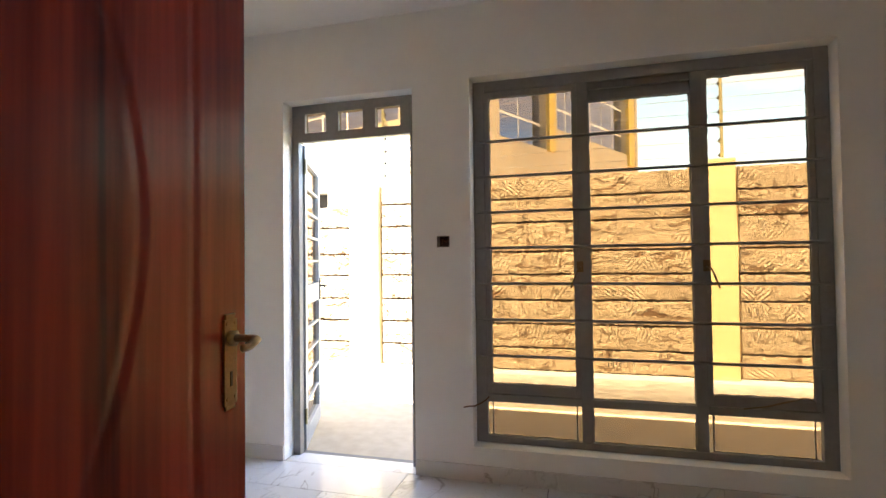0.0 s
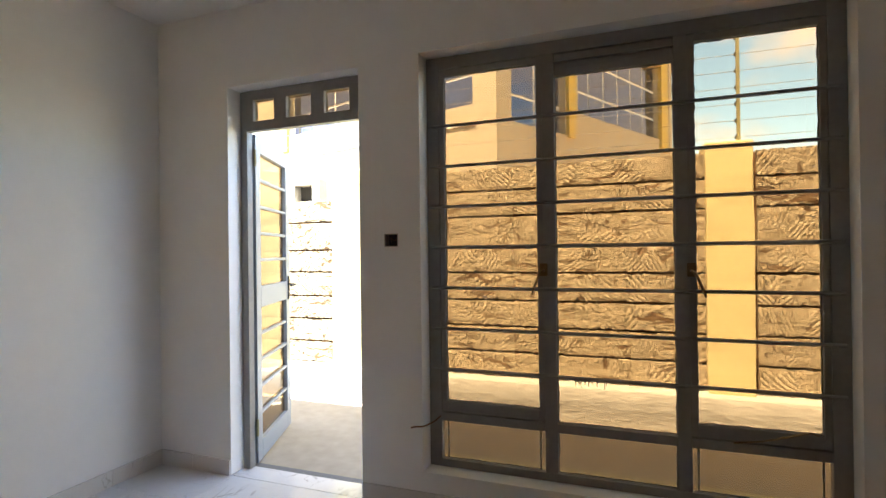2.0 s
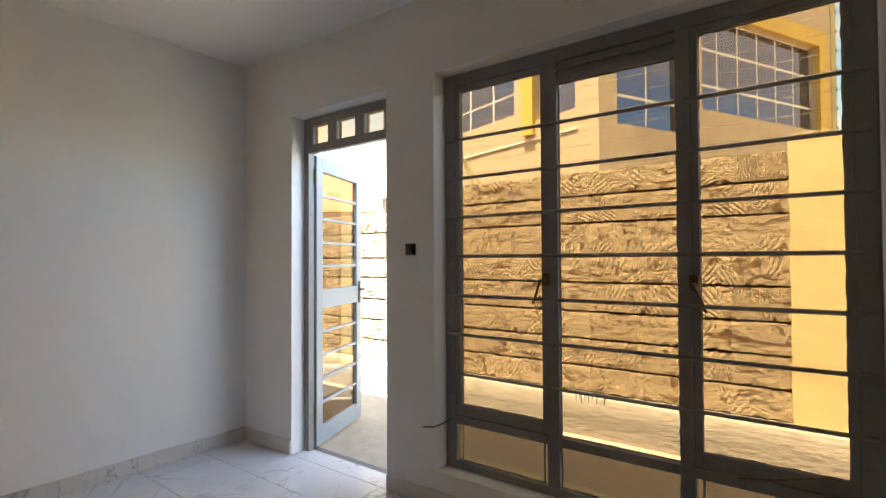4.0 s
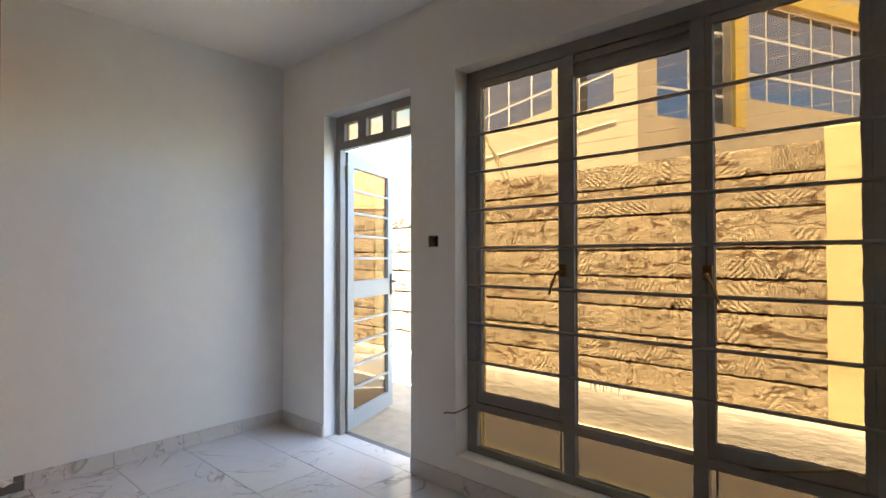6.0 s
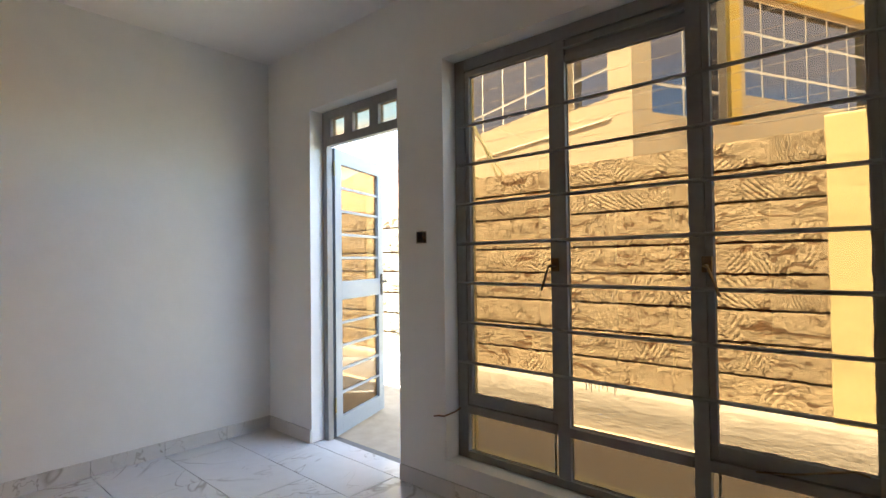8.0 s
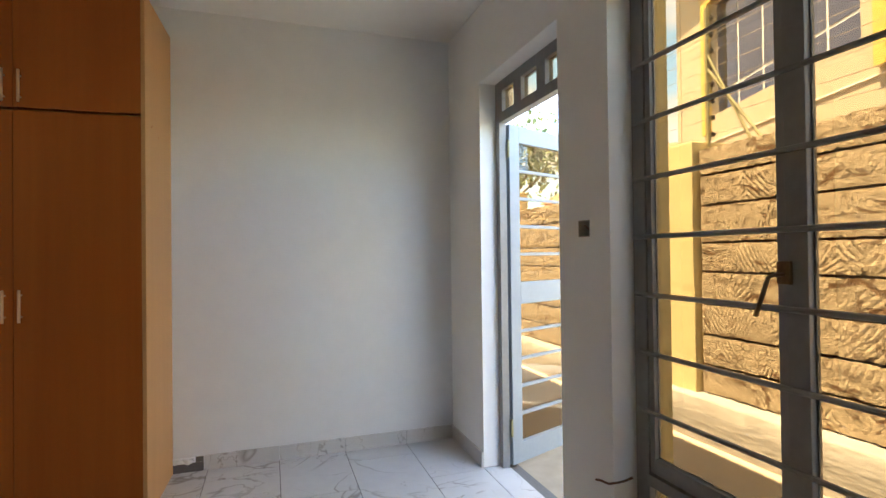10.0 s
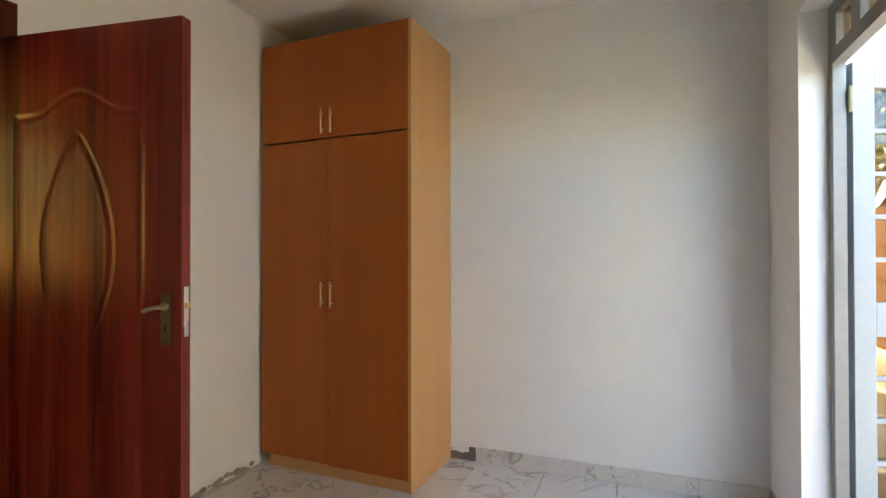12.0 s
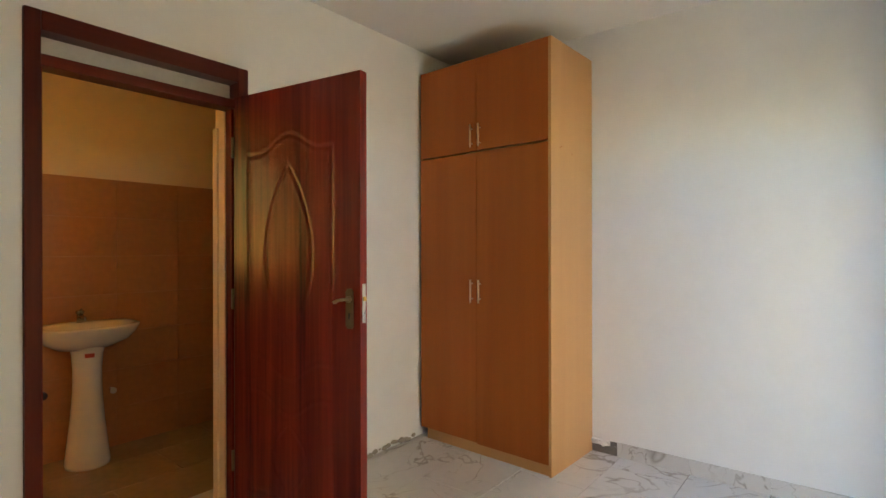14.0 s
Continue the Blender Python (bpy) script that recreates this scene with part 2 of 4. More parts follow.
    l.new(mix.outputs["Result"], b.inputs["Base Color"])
    return m


def pane_glass(name, tint, gloss=1.0):
    """Thin pane: tinted straight-through light and a Fresnel mirror on its face."""
    m = bpy.data.materials.new(name)
    m.use_nodes = True
    n, l = m.node_tree.nodes, m.node_tree.links
    n.clear()
    out, mix = n.new("ShaderNodeOutputMaterial"), n.new("ShaderNodeMixShader")
    tr, gl, lw = n.new("ShaderNodeBsdfTransparent"), n.new("ShaderNodeBsdfGlossy"), n.new("ShaderNodeLayerWeight")
    tr.inputs["Color"].default_value = (*tint, 1)
    gl.inputs["Roughness"].default_value = 0.02
    power, mad = n.new("ShaderNodeMath"), n.new("ShaderNodeMath")
    power.operation, mad.operation = "POWER", "MULTIPLY_ADD"
    power.inputs[1].default_value = 5.0
    mad.inputs[1].default_value, mad.inputs[2].default_value = 0.90 * gloss, 0.04 * gloss
    lw.inputs["Blend"].default_value = 0.5
    l.new(lw.outputs["Facing"], power.inputs[0])
    l.new(power.outputs[0], mad.inputs[0])
    l.new(mad.outputs[0], mix.inputs[0])
    l.new(tr.outputs[0], mix.inputs[1])
    l.new(gl.outputs[0], mix.inputs[2])
    l.new(mix.outputs[0], out.inputs["Surface"])
    return m


PLASTER = material("wall_paint", (0.885, 0.90, 0.895), rough=0.75, vary=0.025, scale=2.2, bump=0.25, bump_scale=22, spec=0.25)
CEILING = material("ceiling_paint", (0.88, 0.885, 0.875), rough=0.8, vary=0.02, scale=2, bump=0.15, bump_scale=15, spec=0.2)
MARBLE = marble("marble_tile")
GROUT = material("grout", (0.17, 0.16, 0.15), rough=0.9, vary=0.2, scale=20)
GREY = material("grey_enamel", (0.265, 0.262, 0.250), rough=0.42, vary=0.12, scale=9, bump=0.2, bump_scale=45, spec=0.4)
AMBER = pane_glass("amber_glass", (0.505, 0.42, 0.305))
BATH_GLASS = pane_glass("deep_amber_glass", (0.95, 0.70, 0.33))
MAHOG = wood("mahogany_varnish", (0.060, 0.0062, 0.0040), (0.300, 0.036, 0.019), 0.27, grain=24, coat=0.03, spec=0.30, contrast=1.25)
MAHOG_POST = wood("mahogany_varnish_post", (0.055, 0.0075, 0.004), (0.19, 0.031, 0.014), 0.34, grain=16, spec=0.2)
MAHOG_X = wood("mahogany_varnish_rail", (0.050, 0.0065, 0.0032), (0.16, 0.024, 0.010), 0.34, grain=16, axis="X", spec=0.2)
LAMINATE = wood("brown_laminate", (0.395, 0.109, 0.0165), (0.510, 0.152, 0.027), 0.45, grain=14, contrast=0.8, spec=0.25)
TAN = wood("tan_laminate", (0.56, 0.305, 0.120), (0.66, 0.38, 0.16), 0.5, grain=10, contrast=0.7, spec=0.25)
PLINTH = material("mortar_plinth", (0.255, 0.24, 0.22), rough=0.95, vary=0.2, scale=6, bump=0.9, bump_scale=26, bump_depth=0.008, stretch=(0.45, 1, 1.6), spec=0.15)
# door leaf: the frame's grey enamel with blue skylight put into its colour
SKYLIT_GREY = material("skylit_grey_enamel", (0.25, 0.285, 0.325), rough=0.4, vary=0.06, scale=9, bump=0.15, bump_scale=45, spec=0.4)
BATH_FLOOR = material("beige_floor_tile", (0.42, 0.29, 0.165), rough=0.25, vary=0.2, scale=5, random_tint=0.3)
STONE = quarry_stone("quarry_stone")
MORTAR = material("rough_mortar", (0.15, 0.078, 0.036), rough=1.0, vary=0.3, scale=12, bump=1.0, bump_scale=40, spec=0.1)
CONCRETE = material("concrete", (0.37, 0.34, 0.29), rough=0.92, vary=0.14, scale=5, bump=0.7, bump_scale=28, spec=0.2)
SCREED = material("screed", (0.36, 0.30, 0.22), rough=0.9, vary=0.16, scale=3, bump=0.4, bump_scale=30, spec=0.2)
YELLOW = material("yellow_paint", (0.57, 0.48, 0.25), rough=0.8, vary=0.06, scale=5, bump=0.45, bump_scale=9, bump_depth=0.003, spec=0.25)
CREAM = material("cream_render", (0.45, 0.385, 0.28), rough=0.85, vary=0.05, scale=2, bump=0.3, bump_scale=20, spec=0.2)
OCHRE = material("ochre_trim", (0.54, 0.39, 0.072), rough=0.7, vary=0.08, scale=4)
WHITE_METAL = material("white_metal", (0.72, 0.71, 0.68), rough=0.45, vary=0.05, scale=10)
SKY_GLASS = material("mirror_glass", (0.16, 0.175, 0.26), rough=0.06, metal=0.85, vary=0.1, scale=1)
STEEL = material("olive_painted_steel", (0.24, 0.225, 0.115), rough=0.6, metal=0.1, vary=0.2, scale=20)
CHROME = material("brushed_steel", (0.74, 0.70, 0.63), rough=0.28, metal=1.0, vary=0.05, scale=30)
TAP = material("dull_chrome", (0.40, 0.36, 0.31), rough=0.18, metal=1.0, vary=0.1, scale=30)
GILT = material("satin_gilt", (0.90, 0.68, 0.44), rough=0.42, metal=0.8, vary=0.05, scale=30)
WORN_BRASS = material("worn_brass", (0.52, 0.42, 0.27), rough=0.3, metal=0.95, vary=0.2, scale=40)
BRASS = material("antique_brass", (0.20, 0.135, 0.068), rough=0.38, metal=0.9, vary=0.3, scale=40)
BLACK = material("black_plastic", (0.02, 0.017, 0.015), rough=0.6, vary=0.2, scale=20)
MAROON = material("dark_recess", (0.05, 0.025, 0.02), rough=0.8, vary=0.3, scale=40)
CERAMIC = material("white_ceramic", (0.80, 0.75, 0.62), rough=0.14, vary=0.03, scale=5, coat=0.5)
BATH_TILE = material("brown_wall_tile", (0.51, 0.225, 0.082), rough=0.30, vary=0.16, scale=6, random_tint=0.15)
BATH_PAINT = material("cream_paint", (0.86, 0.66, 0.38), rough=0.75, vary=0.04, scale=3, bump=0.2)
FROST = material("frosted_glass", (0.62, 0.61, 0.59), rough=0.22, vary=0.08, scale=12)
RUST = material("rusty_wire", (0.16, 0.075, 0.035), rough=0.8, vary=0.3, scale=60)
LABEL_RED = material("red_label", (0.50, 0.05, 0.02), rough=0.4, vary=0.1, scale=30)
DARK = material("dark_interior", (0.03, 0.028, 0.025), rough=0.9, vary=0.2, scale=5)
ROOF = material("roof_sheet", (0.33, 0.33, 0.33), rough=0.5, metal=0.4, vary=0.1, scale=4)
SOIL = material("ground_soil", (0.30, 0.235, 0.16), rough=1.0, vary=0.25, scale=2, bump=0.8, bump_scale=12)


# ---- mesh helpers ----
def box(bm, x0, x1, y0, y1, z0, z1, m=None, bevel=0.0):
    made = bmesh.ops.create_cube(bm, size=1.0)["verts"]
    t = Matrix.Translation(((x0 + x1) / 2, (y0 + y1) / 2, (z0 + z1) / 2)) @ Matrix.Diagonal((x1 - x0, y1 - y0, z1 - z0, 1))
    bmesh.ops.transform(bm, matrix=(m @ t) if m else t, verts=made)
    if bevel:
        edges = list({e for v in made for e in v.link_edges})
        bmesh.ops.bevel(bm, geom=edges, offset=bevel, segments=2, affect="EDGES", profile=0.6)
    return bm


def boxed(*spec, bevel=0.0, m=None):
    bm = bmesh.new()
    for s in spec:
        box(bm, *s, m=m, bevel=bevel)
    return bm


def rod(bm, a, b, r, sides=10, r2=None):
    a, b = Vector(a), Vector(b)
    d = b - a
    m = Matrix.Translation((a + b) / 2) @ d.to_track_quat("Z", "Y").to_matrix().to_4x4()
    bmesh.ops.create_cone(bm, cap_ends=True, segments=sides, radius1=r, radius2=r if r2 is None else r2, depth=d.length, matrix=m)
    return bm


def tube(bm, pts, r, sides=8, flat=1.0):
    """A tube swept through points; flat squeezes it in its second direction."""
    pts = [Vector(p) for p in pts]
    rings = []
    for i, p in enumerate(pts):
        d = (pts[min(i + 1, len(pts) - 1)] - pts[max(i - 1, 0)]).normalized()
        u = d.cross(Vector((0, 0, 1)))
        if u.length < 1e-3:
            u = d.cross(Vector((1, 0, 0)))
        u.normalize()
        v = d.cross(u)
        rings.append([bm.verts.new(p + r * (math.cos(2 * math.pi * k / sides) * u + flat * math.sin(2 * math.pi * k / sides) * v)) for k in range(sides)])
    for q, w in zip(rings, rings[1:]):
        for k in range(sides):
            bm.faces.new((q[k], q[(k + 1) % sides], w[(k + 1) % sides], w[k]))
    bm.faces.new(rings[0])
    bm.faces.new(rings[-1][::-1])
    return bm


def mesh_of(name, bm, mat, smooth=False):
    bmesh.ops.recalc_face_normals(bm, faces=bm.faces)
    me = bpy.data.meshes.new(name)
    bm.to_mesh(me)
    bm.free()
    me.materials.append(mat)
    if smooth:
        for p in me.polygons:
            p.use_smooth = True
    return me


def part(name, bm, mat, parent, label="", smooth=False):
    ob = new(name, mesh_of(name, bm, mat, smooth))
    ob.parent = parent
    if label:
        ob["label"] = label
    return ob


def solid(name, bm, mat, label="", category="", kind="", group="", smooth=False, m=None):
    ob = new(name, mesh_of(name, bm, mat, smooth))
    if m is not None:
        ob.matrix_world = m
    return tagged(ob, label, category, group, kind)


def base(name, m, label, category, group="", kind=""):
    ob = new(name)
    ob.matrix_world = m
    ob.empty_display_size = 0.1
    return tagged(ob, label, category, group, kind)


def holed(a0, a1, t0, t1, z0, z1, holes):
    """An upright slab along x with holes (a, b, bottom, top, ...) through it, welded into one shell."""
    bm = bmesh.new()
    edges = sorted({a0, a1, *[h[0] for h in holes], *[h[1] for h in holes]})
    for p, q in zip(edges, edges[1:]):
        over = sorted((h[2], h[3]) for h in holes if h[0] <= p and h[1] >= q)
        z = z0
        for lo, hi in over + [(z1, z1)]:
            if lo > z + 1e-4:
                box(bm, p, q, t0, t1, z, lo)
            z = hi
    bmesh.ops.remove_doubles(bm, verts=bm.verts, dist=1e-5)
    inner = [f for f in bm.faces if any(f is not g and len(set(f.verts) & set(g.verts)) == 4 for g in f.verts[0].link_faces)]
    bmesh.ops.delete(bm, geom=inner, context="FACES")
    return bm


def wall(name, axis, a0, a1, t0, t1, z1, holes, mat, label):
    """An upright wall along an axis from a0 to a1, t0 to t1 thick, with holes through it."""
    bm = holed(a0, a1, t0, t1, 0.0, z1, holes)
    if axis == "y":
        for v in bm.verts:
            v.co.x, v.co.y = v.co.y, v.co.x
    return solid(name, bm, mat, label, "wall", "structure")


# ---- the room ----
XW, XE, YS, YN, H = -2.235, 1.95, 0.375, 3.15, 2.70      # inner faces and ceiling height
YX = 3.37                                                # outer face of the window wall
DX0, DX1, DTOP = -1.70, -0.835, 2.25                     # doorway to the yard
WX0, WX1, WZ0, WZ1 = -0.492, 1.307, 0.182, 2.276         # window
IX0, IX1, ITOP = -0.43, 0.465, 2.205                     # doorway to the bathroom
BX0, BX1, BY0, BY1 = -1.55, 1.75, -1.10, 0.175           # bathroom

floor = solid("floor", boxed((XW - 0.2, XE + 0.2, BY0 - 0.2, YX, -0.20, -0.012)), GROUT, "grey screed and joints under marble tiles", "floor", "structure")
ceiling = solid("ceiling", boxed((XW - 0.2, XE + 0.2, BY0 - 0.2, YX, H, H + 0.2)), CEILING, "plain white painted flat ceiling", "ceiling", "structure")
wall("wall_north", "x", XW - 0.2, XE + 0.2, YN, YX, H, [(DX0, DX1, -1, DTOP), (-0.692, -0.617, 1.310, 1.375), (WX0, WX1, WZ0, WZ1)], PLASTER, "white plastered wall with a door and a window")
wall("wall_west", "y", YS, YN, XW - 0.2, XW, H, [], PLASTER, "plain white plastered room wall")
wall("wall_east", "y", YS, YN, XE, XE + 0.2, H, [], PLASTER, "plain white plastered room wall")
wall("wall_south", "x", XW - 0.2, XE + 0.2, BY1, YS, H, [(IX0, IX1, -1, ITOP)], PLASTER, "white plastered wall with the inner doorway")
wall("wall_bathroom_west", "y", BY0, BY1, BX0 - 0.2, BX0, H, [], BATH_PAINT, "cream painted bathroom wall")
wall("wall_bathroom_east", "y", BY0, BY1, BX1, BX1 + 0.2, H, [], BATH_PAINT, "cream painted bathroom wall")
wall("wall_bathroom_south", "x", BX0 - 0.2, BX1 + 0.2, BY0 - 0.2, BY0, H, [(1.06, 1.67, 1.10, 2.15)], BATH_PAINT, "cream painted bathroom wall above brown tiles")


# ---- window to the yard ----
def steel_window():
    y0, y1 = 3.250, 3.290
    w = base("window_1", pose((WX0 + WX1) / 2, 3.27, WZ0), "grey steel casement window with amber panes and bars", "window", kind="structure")
    back = w.matrix_world.inverted()
    def p(name, spec, mat=GREY, label="", bevel=0.003):
        return part(name, boxed(*spec, bevel=bevel, m=back), mat, w, label)
    m1, m2 = (0.098, 0.158), (0.676, 0.732)
    tz0, tz1 = 0.420, 0.462
    p("window_frame", [(WX0, WX0 + 0.066, y0, y1, WZ0, WZ1), (WX1 - 0.066, WX1, y0, y1, WZ0, WZ1),
                       (WX0 + 0.066, WX1 - 0.066, y0, y1, WZ1 - 0.062, WZ1), (WX0 + 0.066, WX1 - 0.066, y0, y1, WZ0, WZ0 + 0.042)])
    for a, b in (m1, m2):
        p("mullion", [(a, b, y0 + 0.001, y1, WZ0 + 0.042, WZ1 - 0.062)])
    p("transom", [(WX0 + 0.066, m1[0], y0 - 0.006, y1, tz0, tz1), (m1[1], m2[0], y0 - 0.006, y1, tz0, tz1), (m2[1], WX1 - 0.066, y0 - 0.006, y1, tz0, tz1)])
    # two hinged casements, and a fixed middle light under a vent
    for a, b in ((WX0 + 0.066, m1[0]), (m2[1], WX1 - 0.066)):
        s, zt = 0.026, WZ1 - 0.062
        p("casement", [(a, a + s, y0 + 0.006, y1 - 0.004, tz1 + 0.003, zt - 0.003), (b - s, b, y0 + 0.006, y1 - 0.004, tz1 + 0.003, zt - 0.003),
                       (a + s, b - s, y0 + 0.006, y1 - 0.004, zt - 0.034, zt - 0.003), (a + s, b - s, y0 + 0.006, y1 - 0.004, tz1 + 0.003, tz1 + 0.058)])
    a, b = m1[1], m2[0]
    p("vent_hood", [(a, b, y0 - 0.012, y0 + 0.012, 2.168, 2.178), (a, b, y0 + 0.006, y1, 2.108, 2.143), (a, b, y0 + 0.018, y1 - 0.004, 2.143, 2.216)])
    for z in (1.920, 1.714, 1.508, 1.302, 1.096, 0.890, 0.684):
        bm = bmesh.new()
        rod(bm, (WX0 + 0.02, y0 - 0.006, z), (WX1 - 0.02, y0 - 0.006, z), 0.0085, 8)
        bmesh.ops.transform(bm, matrix=back, verts=bm.verts)
        part("security_bar", bm, GREY, w)
    glass_y = 3.276
    for a, b in ((WX0 + 0.06, m1[0] + 0.006), (m1[1] - 0.006, m2[0] + 0.006), (m2[1] - 0.006, WX1 - 0.06)):
        for lo, hi in ((WZ0 + 0.036, tz0 + 0.006), (tz1 - 0.006, WZ1 - 0.056)):
            pane = part("pane", boxed((a, b, glass_y, glass_y + 0.004, lo, hi), m=back), AMBER, w, "amber tinted glass pane")
            pane.visible_shadow = False
    # ragged putty round the panes
    rnd = random.Random(4)
    for a, b in ((WX0 + 0.092, m1[0] - 0.024), (m1[1], m2[0]), (m2[1] + 0.024, WX1 - 0.092)):
        for lo, hi in ((WZ0 + 0.042, tz0), (tz1 + (0 if a == m1[1] else 0.058), 2.108 if a == m1[1] else WZ1 - 0.096)):
            bm = bmesh.new()
            for horizontal, fixed, sign in ((True, lo, 1), (True, hi, -1), (False, a, 1), (False, b, -1)):
                s0, s1 = (a, b) if horizontal else (lo, hi)
                n = max(4, int((s1 - s0) / 0.02))
                prev = None
                for i in range(n + 1):
                    s = s0 + (s1 - s0) * i / n
                    d = fixed + sign * (0.004 + 0.0045 * rnd.random() ** 2)
                    e = fixed - sign * 0.003
                    if horizontal:
                        q = [bm.verts.new((s, 3.2745, e)), bm.verts.new((s, 3.2705, d))]
                    else:
                        q = [bm.verts.new((e, 3.2745, s)), bm.verts.new((d, 3.2705, s))]
                    if prev:
                        bm.faces.new((prev[0], prev[1], q[1], q[0]))
                    prev = q
            bmesh.ops.transform(bm, matrix=back, verts=bm.verts)
            part("putty", bm, GREY, w, "ragged grey putty bead")
    # fastener handles on the casements' meeting edges
    for x, s in ((0.102, -1), (0.738, 1)):
        bm = boxed((x - 0.018, x + 0.018, y0 - 0.014, y0 - 0.001, 1.16, 1.22), bevel=0.003)
        tube(bm, [(x, y0 - 0.014, 1.185), (x, y0 - 0.045, 1.185), (x + s * 0.012, y0 - 0.05, 1.178), (x + s * 0.03, y0 - 0.05, 1.13), (x + s * 0.05, y0 - 0.05, 1.075)], 0.0075, 8, flat=0.7)
        bmesh.ops.transform(bm, matrix=back, verts=bm.verts)
        part("window_handle", bm, BRASS, w, "tarnished brass casement fastener")
    bm = bmesh.new()
    tube(bm, [(0.885, y0 - 0.03, 0.468), (0.99, y0 - 0.032, 0.487), (1.10, y0 - 0.034, 0.522), (1.155, y0 - 0.032, 0.539), (1.19, y0 - 0.012, 0.525)], 0.006, 6, flat=0.6)
    bmesh.ops.transform(bm, matrix=back, verts=bm.verts)
    part("casement_stay", bm, BRASS, w, "thin peg stay on the lower rail")
    # runs of dried paint under the lowest bar
    for x, drop in ((0.242, 0.030), (0.258, 0.022), (0.266, 0.036), (0.284, 0.018), (0.301, 0.027), (0.317, 0.014), (0.338, 0.024), (0.371, 0.034), (0.378, 0.016)):
        bm = bmesh.new()
        rod(bm, (x, y0 - 0.006, 0.678), (x + 0.001, y0 - 0.006, 0.676 - drop), 0.0022, 6, 0.0014)
        bmesh.ops.transform(bm, matrix=back, verts=bm.verts)
        part("paint_run", bm, GREY, w, "dried run of grey paint")
    return w


steel_window()
for a, b, lo, hi in ((WX0, WX0 + 0.004, WZ0 + 0.004, WZ1 - 0.004), (WX1 - 0.004, WX1, WZ0 + 0.004, WZ1 - 0.004), (WX0, WX1, WZ1 - 0.004, WZ1), (WX0, WX1, WZ0, WZ0 + 0.004)):
    solid("trim_window", boxed((a, b, 3.292, YX + 0.045, lo, hi)), YELLOW, "yellow painted outer window reveal", "reveal", "structure")
solid("window_sill", boxed((WX0 - 0.0, WX1 + 0.0, YN + 0.001, 3.249, WZ0 - 0.03, WZ0 + 0.004)), PLASTER, "plastered sill under the steel window", "sill", "structure")


# ---- steel door to the yard ----
def yard_door():
    y0, y1 = 3.250, 3.295
    d = base("door_1", pose((DX0 + DX1) / 2, 3.27, 0), "grey steel glazed door standing open to the yard", "door", kind="structure")
    back = d.matrix_world.inverted()
    part("door_frame", boxed((DX0 + 0.003, DX0 + 0.052, y0, y1, 0, DTOP - 0.002), (DX1 - 0.052, DX1 - 0.003, y0, y1, 0, DTOP - 0.002), bevel=0.003, m=back), GREY, d)
    xs = [DX0 + 0.052, -1.603, -1.452, -1.366, -1.196, -1.112, -0.947, DX1 - 0.052]
    fan = boxed((xs[0], xs[-1], y0, y1, 2.010, 2.066), (xs[0], xs[-1], y0, y1, 2.190, DTOP - 0.002), (xs[0], xs[1], y0, y1, 2.066, 2.190),
                (xs[2], xs[3], y0, y1, 2.066, 2.190), (xs[4], xs[5], y0, y1, 2.066, 2.190), (xs[6], xs[7], y0, y1, 2.066, 2.190), m=back)
    fanlight = part("fanlight", fan, GREY, d)
    for a, b in ((xs[1], xs[2]), (xs[3], xs[4]), (xs[5], xs[6])):
        g = part("pane", boxed((a - 0.004, b + 0.004, 3.272, 3.276, 2.062, 2.194), m=back), AMBER, fanlight, "amber tinted glass pane")
        g.visible_shadow = False
    # the leaf turns about its hinge, outwards
    L, T = 0.735, 0.036
    leaf = new("door_leaf")
    leaf.parent = d
    leaf.matrix_parent_inverse = back
    leaf.matrix_basis = pose(-1.640, 3.312, 0.012, 0, 0, 112)
    leaf["label"] = "glazed steel door leaf with horizontal bars"
    def p(name, spec, mat=SKYLIT_GREY, label="", bevel=0.003):
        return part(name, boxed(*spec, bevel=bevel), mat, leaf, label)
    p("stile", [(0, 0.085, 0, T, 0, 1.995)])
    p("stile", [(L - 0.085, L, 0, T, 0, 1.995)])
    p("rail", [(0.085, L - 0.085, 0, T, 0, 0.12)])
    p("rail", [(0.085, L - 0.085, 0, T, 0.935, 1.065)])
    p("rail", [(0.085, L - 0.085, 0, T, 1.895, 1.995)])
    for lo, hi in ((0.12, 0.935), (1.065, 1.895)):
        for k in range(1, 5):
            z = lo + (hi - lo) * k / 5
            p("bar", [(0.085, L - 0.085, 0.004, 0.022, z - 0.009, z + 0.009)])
        g = part("pane", boxed((0.08, L - 0.08, 0.024, 0.028, lo - 0.005, hi + 0.005)), AMBER, leaf, "amber tinted glass pane")
        g.visible_shadow = False
    bm = boxed((L - 0.055, L - 0.028, -0.008, 0, 0.93, 1.10), bevel=0.002)
    tube(bm, [(L - 0.04, -0.006, 1.04), (L - 0.04, -0.05, 1.04), (L - 0.06, -0.056, 1.04), (L - 0.15, -0.05, 1.035)], 0.008, 8)
    part("lock_handle", bm, BLACK, leaf, "dark lever lock handle")
    for z in (0.17, 1.80):
        bm = bmesh.new()
        rod(bm, (-0.010, 0.0, z), (-0.010, 0.0, z + 0.10), 0.0085, 10)
        part("hinge", bm, STEEL, leaf, "dull steel butt hinge")
    return d


yard_door()


